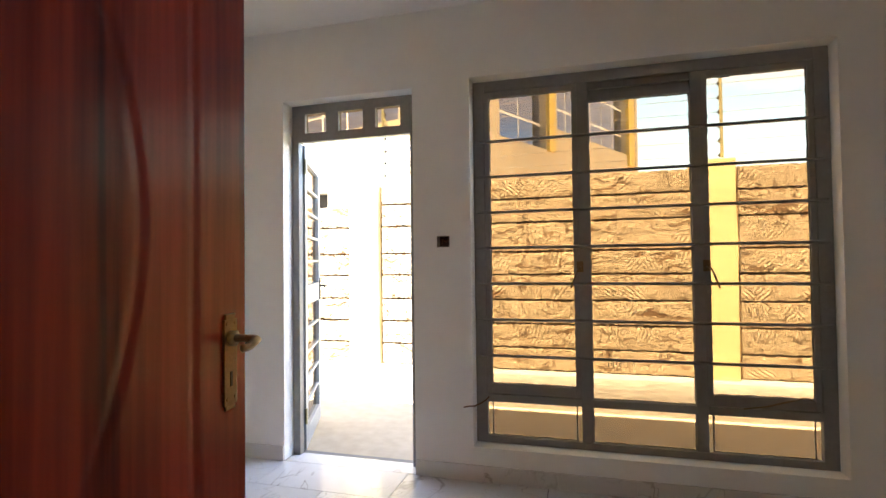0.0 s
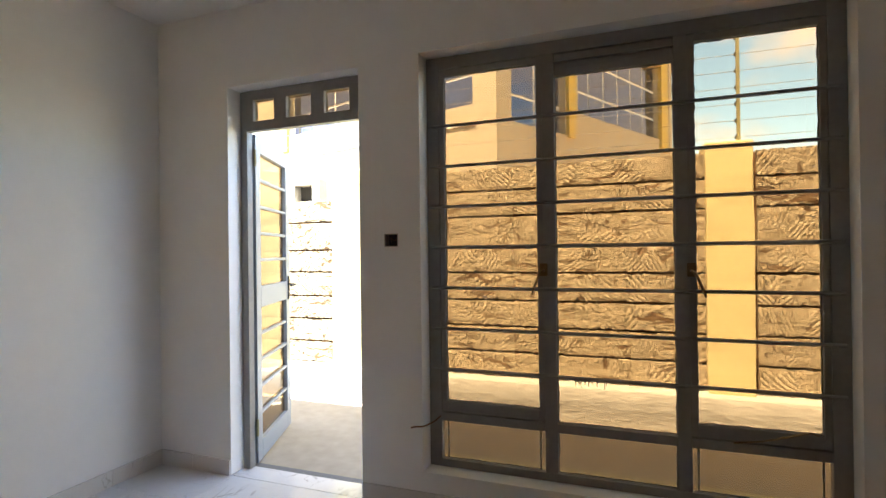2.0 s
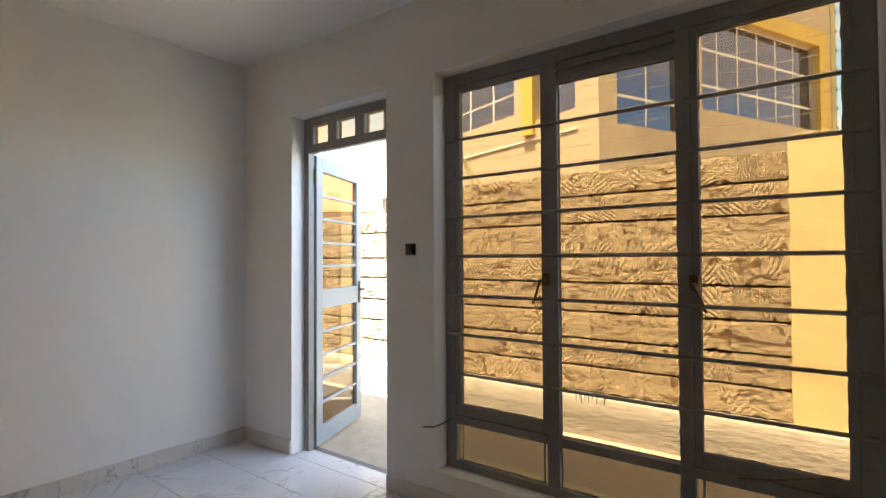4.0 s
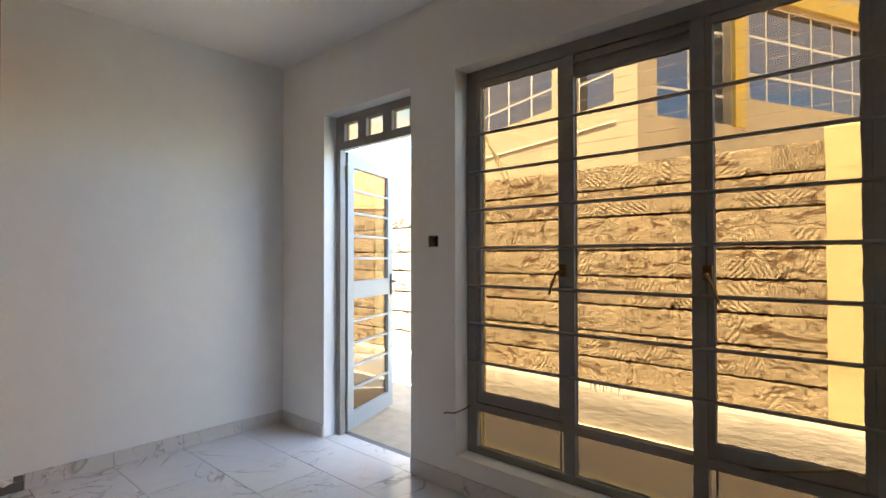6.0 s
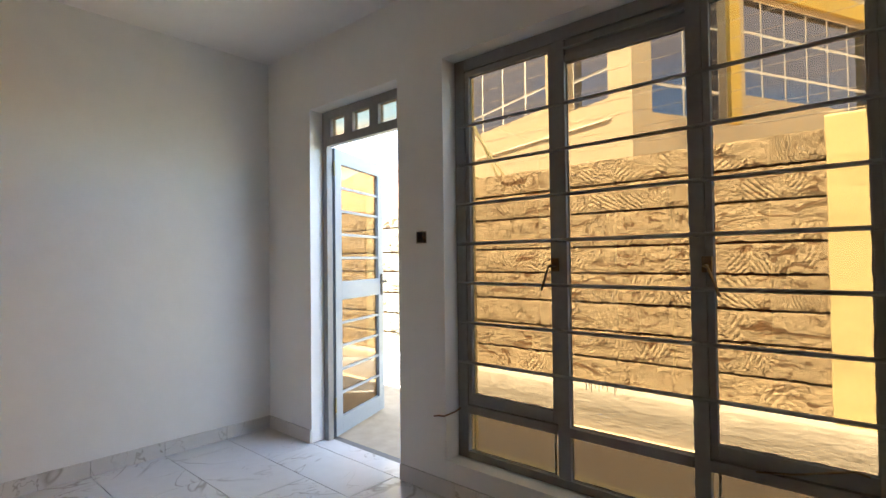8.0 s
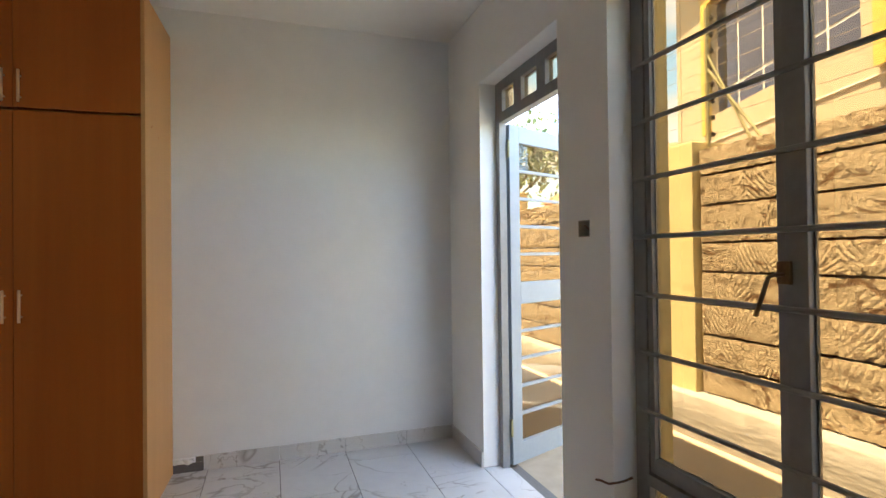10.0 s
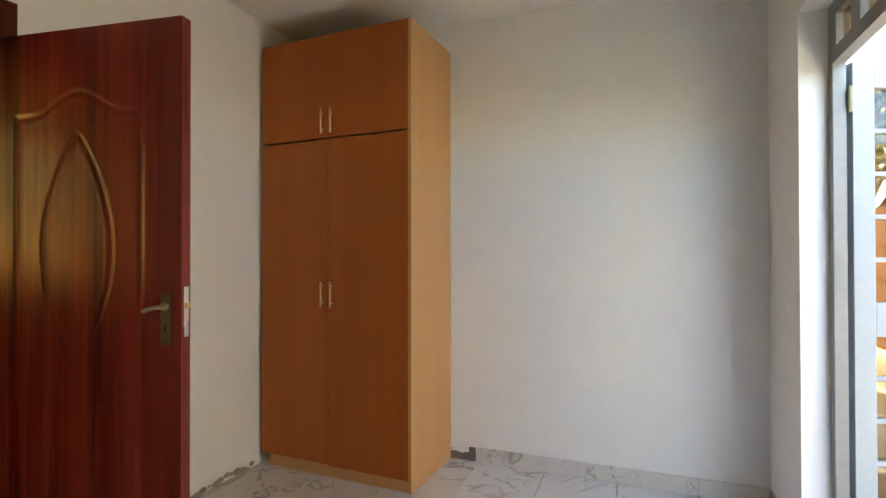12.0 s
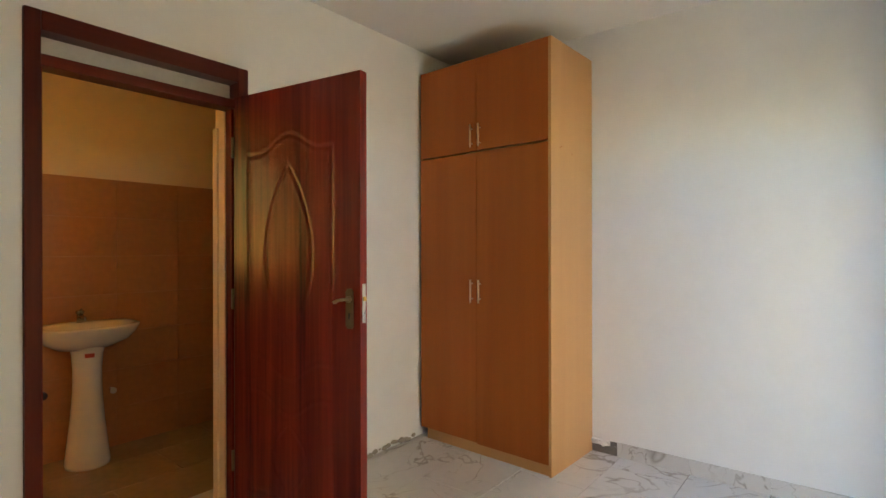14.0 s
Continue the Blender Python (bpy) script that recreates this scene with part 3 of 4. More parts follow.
# ---- mahogany door to the bathroom ----
def inner_door():
    d = base("door_2", pose(0, 0.3, 0), "dark red mahogany panel door standing wide open", "door", kind="structure")
    back = d.matrix_world.inverted()
    f0, f1 = 0.262, 0.392                        # depth of the frame, just proud of the wall
    jw = 0.054
    part("door_frame", boxed((IX0 + 0.002, IX0 + jw, f0, f1, 0, ITOP - 0.002), (IX1 - jw, IX1 - 0.002, f0, f1, 0, ITOP - 0.002), bevel=0.006, m=back), MAHOG_POST, d, "dark red varnished door posts")
    part("door_head", boxed((IX0 + jw, IX1 - jw, f0, f1, ITOP - 0.075, ITOP - 0.002), (IX0 + jw, IX1 - jw, f0 + 0.004, f1 - 0.03, 2.005, 2.050), bevel=0.005, m=back), MAHOG_X, d)
    part("door_stop", boxed((IX0 + jw, IX0 + jw + 0.014, f0 + 0.03, f1 - 0.048, 0, 2.005), (IX1 - jw - 0.014, IX1 - jw, f0 + 0.03, f1 - 0.048, 0, 2.005), bevel=0.003, m=back), MAHOG, d)
    part("reveal", boxed((IX0, IX0 + jw + 0.004, BY1 - 0.002, f0 - 0.001, 0, ITOP), (IX1 - jw - 0.004, IX1, BY1 - 0.002, f0 - 0.001, 0, ITOP), (IX0 + jw + 0.004, IX1 - jw - 0.004, BY1 - 0.002, f0 - 0.001, ITOP - 0.03, ITOP), m=back), BATH_PAINT, d, "cream plaster reveal behind the frame")
    part("reveal_edge", boxed((IX0 + 0.02, IX0 + jw + 0.016, BY1 - 0.010, BY1 + 0.030, 0, 1.93), bevel=0.003, m=back), BATH_PAINT, d)
    part("fanlight", boxed((IX0 + jw, IX1 - jw, 0.300, 0.306, 2.050, ITOP - 0.075), m=back), FROST, d, "pale obscured glass strip")
    # the leaf: x runs from hinge to free edge, y = 0 is the face towards the opening
    L, T, Z = 0.795, 0.042, 2.045
    leaf = new("door_leaf")
    leaf.parent = d
    leaf.matrix_parent_inverse = back
    leaf.matrix_basis = pose(-0.370, 0.360, 0.012, 0, 0, 98.3)
    part("leaf_panel", moulded_face(L, T, Z), MAHOG, leaf, smooth=True)
    handle = part("handle_plate", handle_plate(L - 0.057, 1.045), BRASS, leaf, "antique brass lever handle on a long plate")
    part("lever", lever_shape(L - 0.057, 1.085), WORN_BRASS, handle, "worn pale brass lever", smooth=True)
    part("keyhole", boxed((L - 0.0605, L - 0.0535, -0.0062, -0.005, 1.000, 1.026)), BLACK, handle)
    bm = boxed((L, L + 0.0022, 0.012, 0.032, 0.985, 1.150), bevel=0.0006)
    lock = part("lock_face", bm, CHROME, leaf, "bright steel lock face on the edge")
    part("latch", boxed((L + 0.001, L + 0.010, 0.014, 0.030, 1.078, 1.096), bevel=0.002), material("latch_brass", (0.75, 0.48, 0.12), rough=0.3, metal=1.0), lock, "brass latch tongue")
    for z in (0.2, 1.0, 1.75):
        bm = bmesh.new()
        rod(bm, (-0.008, -0.004, z), (-0.008, -0.004, z + 0.1), 0.007, 8)
        part("hinge", bm, BRASS, leaf)
    return d


def moulded_face(L, T, Z):
    """A moulded door skin: two panels with an ogee top, and a long leaf shape pressed into the upper one."""
    nx, nz = 150, 270
    bm = bmesh.new()
    mid = 0.372                                    # centre line of the pressed pattern

    def relief(x, z):
        out = 0.0
        def groove(d, w=0.0085, depth=0.0019):
            # a sunk line with a rounded ridge on both sides
            return -depth * math.exp(-(d / w) ** 2) + 0.30 * depth * (math.exp(-((d - 2.3 * w) / w) ** 2) + math.exp(-((d + 2.3 * w) / w) ** 2))
        u = (x - mid) / 0.265
        ogee = (0.5 + 0.5 * math.cos(math.pi * min(1, abs(u) * 1.25))) ** 1.1
        top, mid_lo = 1.744 + 0.078 * ogee, 0.790 - 0.090 * ogee
        side = 0.265 - abs(x - mid)
        if side > -0.05:
            if mid_lo - 0.05 < z < top + 0.05:
                out += groove(min(side, top - z, z - mid_lo))
                # two arcs that meet at their tips
                lz = (z - 1.275) / 0.405
                if abs(lz) < 1.0:
                    out += groove(0.146 * math.cos(math.pi / 2 * lz) ** 0.85 - abs(x - mid))
            lo_top = mid_lo - 0.165
            if 0.08 < z < lo_top + 0.05:
                out += groove(min(side, lo_top - z, z - 0.14))
                lz = (z - 0.33) / 0.16
                if abs(lz) < 1.0:
                    out += groove(0.11 * math.cos(math.pi / 2 * lz) ** 0.85 - abs(x - mid))
        return out

    grid = [[bm.verts.new((L * i / nx, -relief(L * i / nx, Z * k / nz), Z * k / nz)) for i in range(nx + 1)] for k in range(nz + 1)]
    for k in range(nz):
        for i in range(nx):
            bm.faces.new((grid[k][i], grid[k][i + 1], grid[k + 1][i + 1], grid[k + 1][i]))
    rim = [grid[0][i] for i in range(nx + 1)] + [grid[k][nx] for k in range(1, nz + 1)] + [grid[nz][i] for i in range(nx - 1, -1, -1)] + [grid[k][0] for k in range(nz - 1, 0, -1)]
    rear = [bm.verts.new((v.co.x, T, v.co.z)) for v in rim]
    n = len(rim)
    side_faces = [bm.faces.new((rim[i], rear[i], rear[(i + 1) % n], rim[(i + 1) % n])) for i in range(n)]
    bm.faces.new(rear)
    sharp = {e for f in side_faces for e in f.edges}
    for e in sharp:
        if any(f not in side_faces for f in e.link_faces):
            e.smooth = False
    for i in (0, nx, nx + nz, 2 * nx + nz):
        e = bm.edges.get((rim[i % n], rear[i % n]))
        if e:
            e.smooth = False
    return bm


def handle_plate(x, z):
    bm = boxed((x - 0.0205, x + 0.0205, -0.005, 0.001, z - 0.078, z + 0.074), (x - 0.015, x + 0.015, -0.0045, 0.001, z - 0.086, z + 0.083), bevel=0.0016)
    for dx in (-0.0125, 0.0125):
        for dz in (-0.066, 0.066):
            rod(bm, (x + dx, -0.0045, z + dz), (x + dx, -0.0062, z + dz), 0.0035, 8)
    return bm


def lever_shape(x, z):
    bm = bmesh.new()
    rod(bm, (x, 0, z), (x, -0.014, z), 0.014, 14)
    tube(bm, [(x, -0.008, z), (x, -0.036, z), (x, -0.050, z), (x - 0.010, -0.058, z - 0.001), (x - 0.022, -0.058, z - 0.005), (x - 0.030, -0.056, z - 0.009), (x - 0.037, -0.053, z - 0.011), (x - 0.042, -0.049, z - 0.011)], 0.0085, 10, flat=0.8)
    return bm


inner_door()


# ---- wardrobe ----
def wardrobe():
    x0, x1, y0, y1, z1 = XW + 0.040, -1.692, YS + 0.024, 1.416, 2.525
    w = base("wardrobe", pose((x0 + x1) / 2, (y0 + y1) / 2, 0), "tall two-door wardrobe in brown and tan laminate", "wardrobe")
    back = w.matrix_world.inverted()
    def p(name, spec, mat, label="", bevel=0.0015, parent=None):
        return part(name, boxed(*spec, bevel=bevel, m=back), mat, parent or w, label)
    p("side_panel", [(x0 - 0.037, x1, y1 - 0.018, y1, 0, z1)], TAN, "tan laminate side panel")
    p("side_panel", [(x0, x1 - 0.002, y0, y0 + 0.018, 0.07, z1)], TAN)
    p("top_panel", [(x0, x1 - 0.002, y0 + 0.018, y1 - 0.018, z1 - 0.018, z1 - 0.001)], TAN)
    p("bottom_panel", [(x0, x1 - 0.022, y0 + 0.018, y1 - 0.018, 0.07, 0.088)], TAN)
    p("back_panel", [(x0, x0 + 0.006, y0 + 0.018, y1 - 0.018, 0.088, z1 - 0.018)], TAN)
    p("shelf", [(x0 + 0.006, x1 - 0.12, y0 + 0.018, y1 - 0.018, 1.922, 1.940)], TAN)
    p("plinth", [(x1 - 0.030, x1 - 0.012, y0 + 0.05, y1 - 0.018, 0.0, 0.068)], TAN, "tan laminate plinth board")
    ym = 0.884
    for a, b, lo, hi, z in ((y0 + 0.001, ym - 0.0015, 0.072, 1.921, (0.965, 1.112)), (ym + 0.0015, y1 - 0.019, 0.066, 1.924, (0.965, 1.112)),
                            (y0 + 0.001, ym - 0.0015, 1.933, z1 - 0.002, (1.955, 2.100)), (ym + 0.0015, y1 - 0.019, 1.935, z1 - 0.001, (1.955, 2.100))):
        door = p("door", [(x1 - 0.020, x1 - 0.001 if a < ym else x1, a, b, lo, hi)], LAMINATE, "brown wood-grain laminate door")
        hy = b - 0.030 if a < ym else a + 0.030
        bm = bmesh.new()
        rod(bm, (x1 + 0.024, hy, z[0]), (x1 + 0.024, hy, z[1]), 0.0062, 10)
        for q in (z[0] + 0.025, z[1] - 0.025):
            rod(bm, (x1 - 0.001, hy, q), (x1 + 0.026, hy, q), 0.004, 8)
        bmesh.ops.transform(bm, matrix=back, verts=bm.verts)
        part("handle", bm, GILT, door, "slim gilt bar handle", smooth=True)
    for xx, zz in ((-1.80, 1.90), (-1.95, 1.88), (-1.82, 1.91)):
        bm = bmesh.new()
        rod(bm, (xx, y1 - 0.0005, zz), (xx, y1 + 0.0012, zz), 0.004, 8)
        bmesh.ops.transform(bm, matrix=back, verts=bm.verts)
        part("screw_cap", bm, LAMINATE, w)
    # it stands a little askew in its corner
    w.matrix_world = Matrix.Translation((x1, y1, 0)) @ Matrix.Rotation(radians(-2.2), 4, "Z") @ Matrix.Translation((-x1, -y1, 0)) @ w.matrix_world
    return w


wardrobe()


# ---- wall details ----
def switch_box():
    """An empty back box sunk in the plaster: a rim with a dark hollow."""
    x0, x1, z0, z1, y = -0.692, -0.617, 1.310, 1.375, YN
    b = base("switch_box", pose((x0 + x1) / 2, y, z0), "empty dark electrical box sunk in white plaster", "switch box")
    back = b.matrix_world.inverted()
    part("box_side", boxed((x0, x0 + 0.003, y - 0.001, y + 0.06, z0, z1), (x1 - 0.003, x1, y - 0.001, y + 0.06, z0, z1), (x0 + 0.003, x1 - 0.003, y - 0.001, y + 0.06, z0, z0 + 0.003), (x0 + 0.003, x1 - 0.003, y - 0.001, y + 0.06, z1 - 0.003, z1), m=back), CONCRETE, b, "grey plaster lip of the hollow")
    part("box_back", boxed((x0, x1, y + 0.05, YX - 0.02, z0, z1), m=back), MAROON, b, "dark back of the hollow")
    bm = bmesh.new()
    tube(bm, [(x0 + 0.015, y + 0.052, z0 + 0.02), (x0 + 0.03, y + 0.01, z0 + 0.045), (x0 + 0.05, y + 0.015, z0 + 0.03), (x0 + 0.06, y + 0.052, z0 + 0.05)], 0.003, 6)
    bmesh.ops.transform(bm, matrix=back, verts=bm.verts)
    part("wire", bm, RUST, b)


switch_box()
bm = bmesh.new()
tube(bm, [(-0.400, 3.16, 0.470), (-0.415, 3.135, 0.455), (-0.44, 3.12, 0.441), (-0.475, 3.115, 0.424), (-0.51, 3.11, 0.422), (-0.535, 3.105, 0.416)], 0.004, 6)
solid("loose_wire", bm, RUST, "short brown loose wire end beside the window", "wire")


# ---- bathroom ----
def wash_basin():
    cx, yb = -0.125, BY0 + 0.012
    s = base("wash_basin", pose(cx, yb, 0), "white ceramic pedestal wash basin with a tap", "wash basin")
    # bowl: rounded half-oval rings from the rim down to the neck
    bm = bmesh.new()
    n, rings = 36, []
    for rx, front, rear, z in ((0.03, 0.10, 0.10, 0.685), (0.15, 0.25, 0.02, 0.705), (0.225, 0.355, 0.0, 0.755), (0.255, 0.395, 0.0, 0.800), (0.268, 0.415, 0.0, 0.835), (0.270, 0.42, 0.0, 0.848), (0.258, 0.405, 0.012, 0.853),
                               (0.225, 0.365, 0.10, 0.842), (0.18, 0.32, 0.13, 0.775), (0.06, 0.24, 0.17, 0.745)):
        ring = []
        for k in range(n):
            a = 2 * math.pi * k / n
            c, q = math.cos(a), math.sin(a)
            yy = (front + rear) / 2 + (front - rear) / 2 * math.copysign(abs(q) ** (0.85 if q > 0 else 0.55), q)
            ring.append(bm.verts.new((rx * math.copysign(abs(c) ** 0.8, c), yy, z)))
        rings.append(ring)
    for p, q in zip(rings, rings[1:]):
        for k in range(n):
            bm.faces.new((p[k], p[(k + 1) % n], q[(k + 1) % n], q[k]))
    bm.faces.new(rings[0])
    bm.faces.new(rings[-1][::-1])
    part("bowl", bm, CERAMIC, s, smooth=True)
    bm = bmesh.new()
    rings = []
    for r, z in ((0.118, 0.0), (0.120, 0.02), (0.108, 0.12), (0.090, 0.28), (0.078, 0.45), (0.076, 0.58), (0.084, 0.68), (0.10, 0.742)):
        rings.append([bm.verts.new((r * math.cos(2 * math.pi * k / 24), 0.185 + 1.05 * r * math.sin(2 * math.pi * k / 24), z)) for k in range(24)])
    for p, q in zip(rings, rings[1:]):
        for k in range(24):
            bm.faces.new((p[k], p[(k + 1) % 24], q[(k + 1) % 24], q[k]))
    bm.faces.new(rings[0])
    bm.faces.new(rings[-1][::-1])
    pedestal = part("pedestal", bm, CERAMIC, s, smooth=True)
    bm = bmesh.new()
    for i in range(6):
        a0, a1 = radians(64 + i * 5.5), radians(64 + (i + 1) * 5.5)
        r = 0.0865
        v = [bm.verts.new((r * math.cos(a), 0.185 + 1.05 * r * math.sin(a), z)) for a, z in ((a0, 0.660), (a1, 0.660), (a1, 0.686), (a0, 0.686))]
        bm.faces.new(v)
    part("sticker", bm, LABEL_RED, pedestal, "small red maker's sticker")
    bm = bmesh.new()
    rod(bm, (0.0, 0.055, 0.85), (0.0, 0.055, 0.905), 0.017, 14)
    tube(bm, [(0, 0.055, 0.885), (0, 0.10, 0.892), (0, 0.14, 0.885), (0, 0.150, 0.868)], 0.011, 10)
    rod(bm, (0, 0.055, 0.905), (0, 0.055, 0.925), 0.023, 14)
    tube(bm, [(0, 0.055, 0.925), (0.0, 0.085, 0.935)], 0.006, 8)
    part("tap", bm, TAP, s, "chrome pillar tap", smooth=True)


wash_basin()


def bath_window():
    x0, x1, z0, z1, y = 1.06, 1.67, 1.10, 2.15, BY0 - 0.14
    w = base("window_2", pose((x0 + x1) / 2, y, z0), "small grey steel window with amber panes", "window", kind="structure")
    back = w.matrix_world.inverted()
    part("window_frame", boxed((x0, x0 + 0.045, y, y + 0.04, z0, z1), (x1 - 0.045, x1, y, y + 0.04, z0, z1), (x0 + 0.045, x1 - 0.045, y, y + 0.04, z0, z0 + 0.04), (x0 + 0.045, x1 - 0.045, y, y + 0.04, z1 - 0.04, z1), bevel=0.003, m=back), GREY, w)
    xm = (x0 + x1) / 2
    part("mullion", boxed((xm - 0.028, xm + 0.028, y + 0.002, y + 0.038, z0 + 0.04, z1 - 0.04), m=back), GREY, w)
    part("transom", boxed((x0 + 0.045, x1 - 0.045, y + 0.001, y + 0.039, 1.60, 1.65), m=back), GREY, w)
    for a, b in ((x0 + 0.04, xm - 0.024), (xm + 0.024, x1 - 0.04)):
        for lo, hi in ((z0 + 0.035, 1.605), (1.645, z1 - 0.035)):
            part("pane", boxed((a, b, y + 0.018, y + 0.022, lo, hi), m=back), BATH_GLASS, w, "amber tinted glass pane")


bath_window()
for nm, x, z, mat, lab in (("waste_outlet", 0.059, 0.424, BLACK, "black drain stub in the tiled wall"), ("stop_valve", -0.314, 0.382, CHROME, "chrome angle valve stub in the tiled wall")):
    bm = bmesh.new()
    rod(bm, (x, BY0 + 0.008, z), (x, BY0 + 0.05, z), 0.024 if mat is BLACK else 0.014, 14)
    rod(bm, (x, BY0 + 0.05, z), (x, BY0 + 0.06, z), 0.016 if mat is BLACK else 0.020, 14)
    solid(nm, bm, mat, lab, "pipe")


# ---- the yard ----
ground = solid("ground", boxed((-60, 60, -60, 120, -0.30, -0.06)), SOIL, "bare brown earth of the plots around", "ground", "structure")
yard = solid("pavement", boxed((-9, 7, YX, 4.90, -0.2, -0.012)), SCREED, "smooth tan concrete passage outside the room", "pavement", "structure")
solid("house_upper_wall", boxed((-9, 7, 3.17, YX, H + 0.2, 4.45), (-9, XW - 0.2, 3.17, YX, -0.05, H + 0.2), (XE + 0.2, 7, 3.17, YX, -0.05, H + 0.2)), CREAM, "plain rendered outer wall of this house", "wall", "structure")
solid("roof_slab", boxed((-9, XE + 0.2, BY0 - 0.2, 3.17, H + 0.201, H + 0.36)), CONCRETE, "concrete roof slab over the rooms", "roof", "structure")
YP = 4.80                                       # face of the yard wall's stones
JOINTS = (0.280, 0.475, 0.680, 0.887, 1.107, 1.305, 1.560, 1.767, 1.955)   # bed joints of the stone courses
WALL_Z0 = JOINTS[0]
bmp = bmesh.new()
rnd = random.Random(11)
nx = 420
prev = None
for i in range(nx + 1):
    x = -9 + 16 * i / nx
    j = [rnd.uniform(-0.004, 0.004) for _ in range(4)]
    q = [bmp.verts.new(c) for c in ((x, YP - 0.135 + j[0], -0.02), (x, YP - 0.128 + j[1], 0.13 + j[1]), (x, YP - 0.122 + j[2], 0.258 + j[3]), (x, YP - 0.108 + j[0], 0.272 + j[1]), (x, YP + 0.05, 0.281 + j[2]))]
    if prev:
        for k in range(4):
            bmp.faces.new((prev[k], q[k], q[k + 1], prev[k + 1]))
    prev = q
plinth = solid("wall_plinth", bmp, PLINTH, "rough grey mortar plinth along the yard wall", "plinth", "structure", smooth=True)
yard_wall = base("yard_wall", pose(-1, YP + 0.1, WALL_Z0), "rough quarry stone boundary wall with dark joints", "wall", kind="structure")
part("mortar_core", boxed((-0.9, 8, -0.068, 0.1, -0.05, JOINTS[-1] - WALL_Z0 - 0.02), (-8, -0.9, -0.068, 0.1, -0.05, JOINTS[-2] - WALL_Z0 - 0.02)), MORTAR, yard_wall, "dark recessed mortar")


def pillar(x0, x1, ztop):
    bm = boxed((-0.15, 0.15, -0.045, 0.27, -0.32, ztop + 0.04), bevel=0.012)
    bmesh.ops.subdivide_edges(bm, edges=[e for e in bm.edges if abs(e.verts[0].co.z - e.verts[1].co.z) > 0.5], cuts=26)
    for v in bm.verts:
        v.co.x += (0.006 + 0.010 * max(0, v.co.z - 1.2)) * noise.noise(Vector((v.co.x * 3 + x0, v.co.y * 4, v.co.z * 4)))
        v.co.y += 0.005 * noise.noise(Vector((v.co.x * 4 + x0 + 7, v.co.y * 4, v.co.z * 5)))
    ob = solid("yard_pillar", bm, YELLOW, "yellow painted concrete pillar in the yard wall", "pillar", "structure", group="yard wall pillars", smooth=False)
    ob.matrix_world = pose((x0 + x1) / 2, YP, 0.275) @ Matrix.Diagonal(((x1 - x0) / 0.3, 1, 1, 1))
    return ob


PILLARS = [(-5.03, -4.73), (-2.035, -1.735), (0.975, 1.270), (4.0, 4.3)]
for a, b in PILLARS:
    pillar(a, b, 1.70)


def fence_post(x, brace):
    f = base("fence_post", pose(x, YP + 0.1, 2.01), "thin olive painted electric fence post with insulators", "fence post", "electric fence posts")
    bm = boxed((-0.011, 0.011, -0.011, 0.011, -0.05, 0.95), bevel=0.002)
    part("post", bm, STEEL, f)
    for k in range(8):
        bm = bmesh.new()
        z = 0.06 + k * 0.118
        rod(bm, (0, 0.010, z), (0, 0.036, z), 0.012, 10)
        rod(bm, (0, 0.036, z), (0, 0.050, z), 0.018, 10)
        part("insulator", bm, BLACK, f)
    if brace:
        for dx, z in ((0.34, 0.62), (0.42, 0.52)):
            bm = bmesh.new()
            rod(bm, (0, 0, z), (dx, 0.02, -0.08), 0.010, 8)
            part("brace", bm, STEEL, f)
    return f


fence_post(1.205, False)
fence_post(-1.735, True)
fence_post(-4.85, False)
fence_post(4.15, False)
bm = bmesh.new()
for k in range(8):
    z = 2.07 + k * 0.118
    rod(bm, (-8, YP + 0.145, z), (7, YP + 0.145, z), 0.0022, 5)
tagged(solid("fence_wire", bm, CHROME, "thin bright electric fence wires above the wall", "wire"), kind="stuff")

# a framed opening of a low outbuilding shows over the wall past the door
b = base("vent_block", pose(-2.40, YP + 0.12, 1.735), "grey concrete block with a square dark opening", "block")
part("block_frame", boxed((-0.20, -0.10, -0.06, 0.08, 0.0, 0.24), (0.09, 0.17, -0.06, 0.08, 0.0, 0.24), (-0.10, 0.09, -0.06, 0.08, 0.18, 0.24), (-0.10, 0.09, -0.06, 0.08, 0.0, 0.03), bevel=0.006), CONCRETE, b)
part("block_hollow", boxed((-0.10, 0.09, 0.04, 0.08, 0.03, 0.18)), DARK, b)


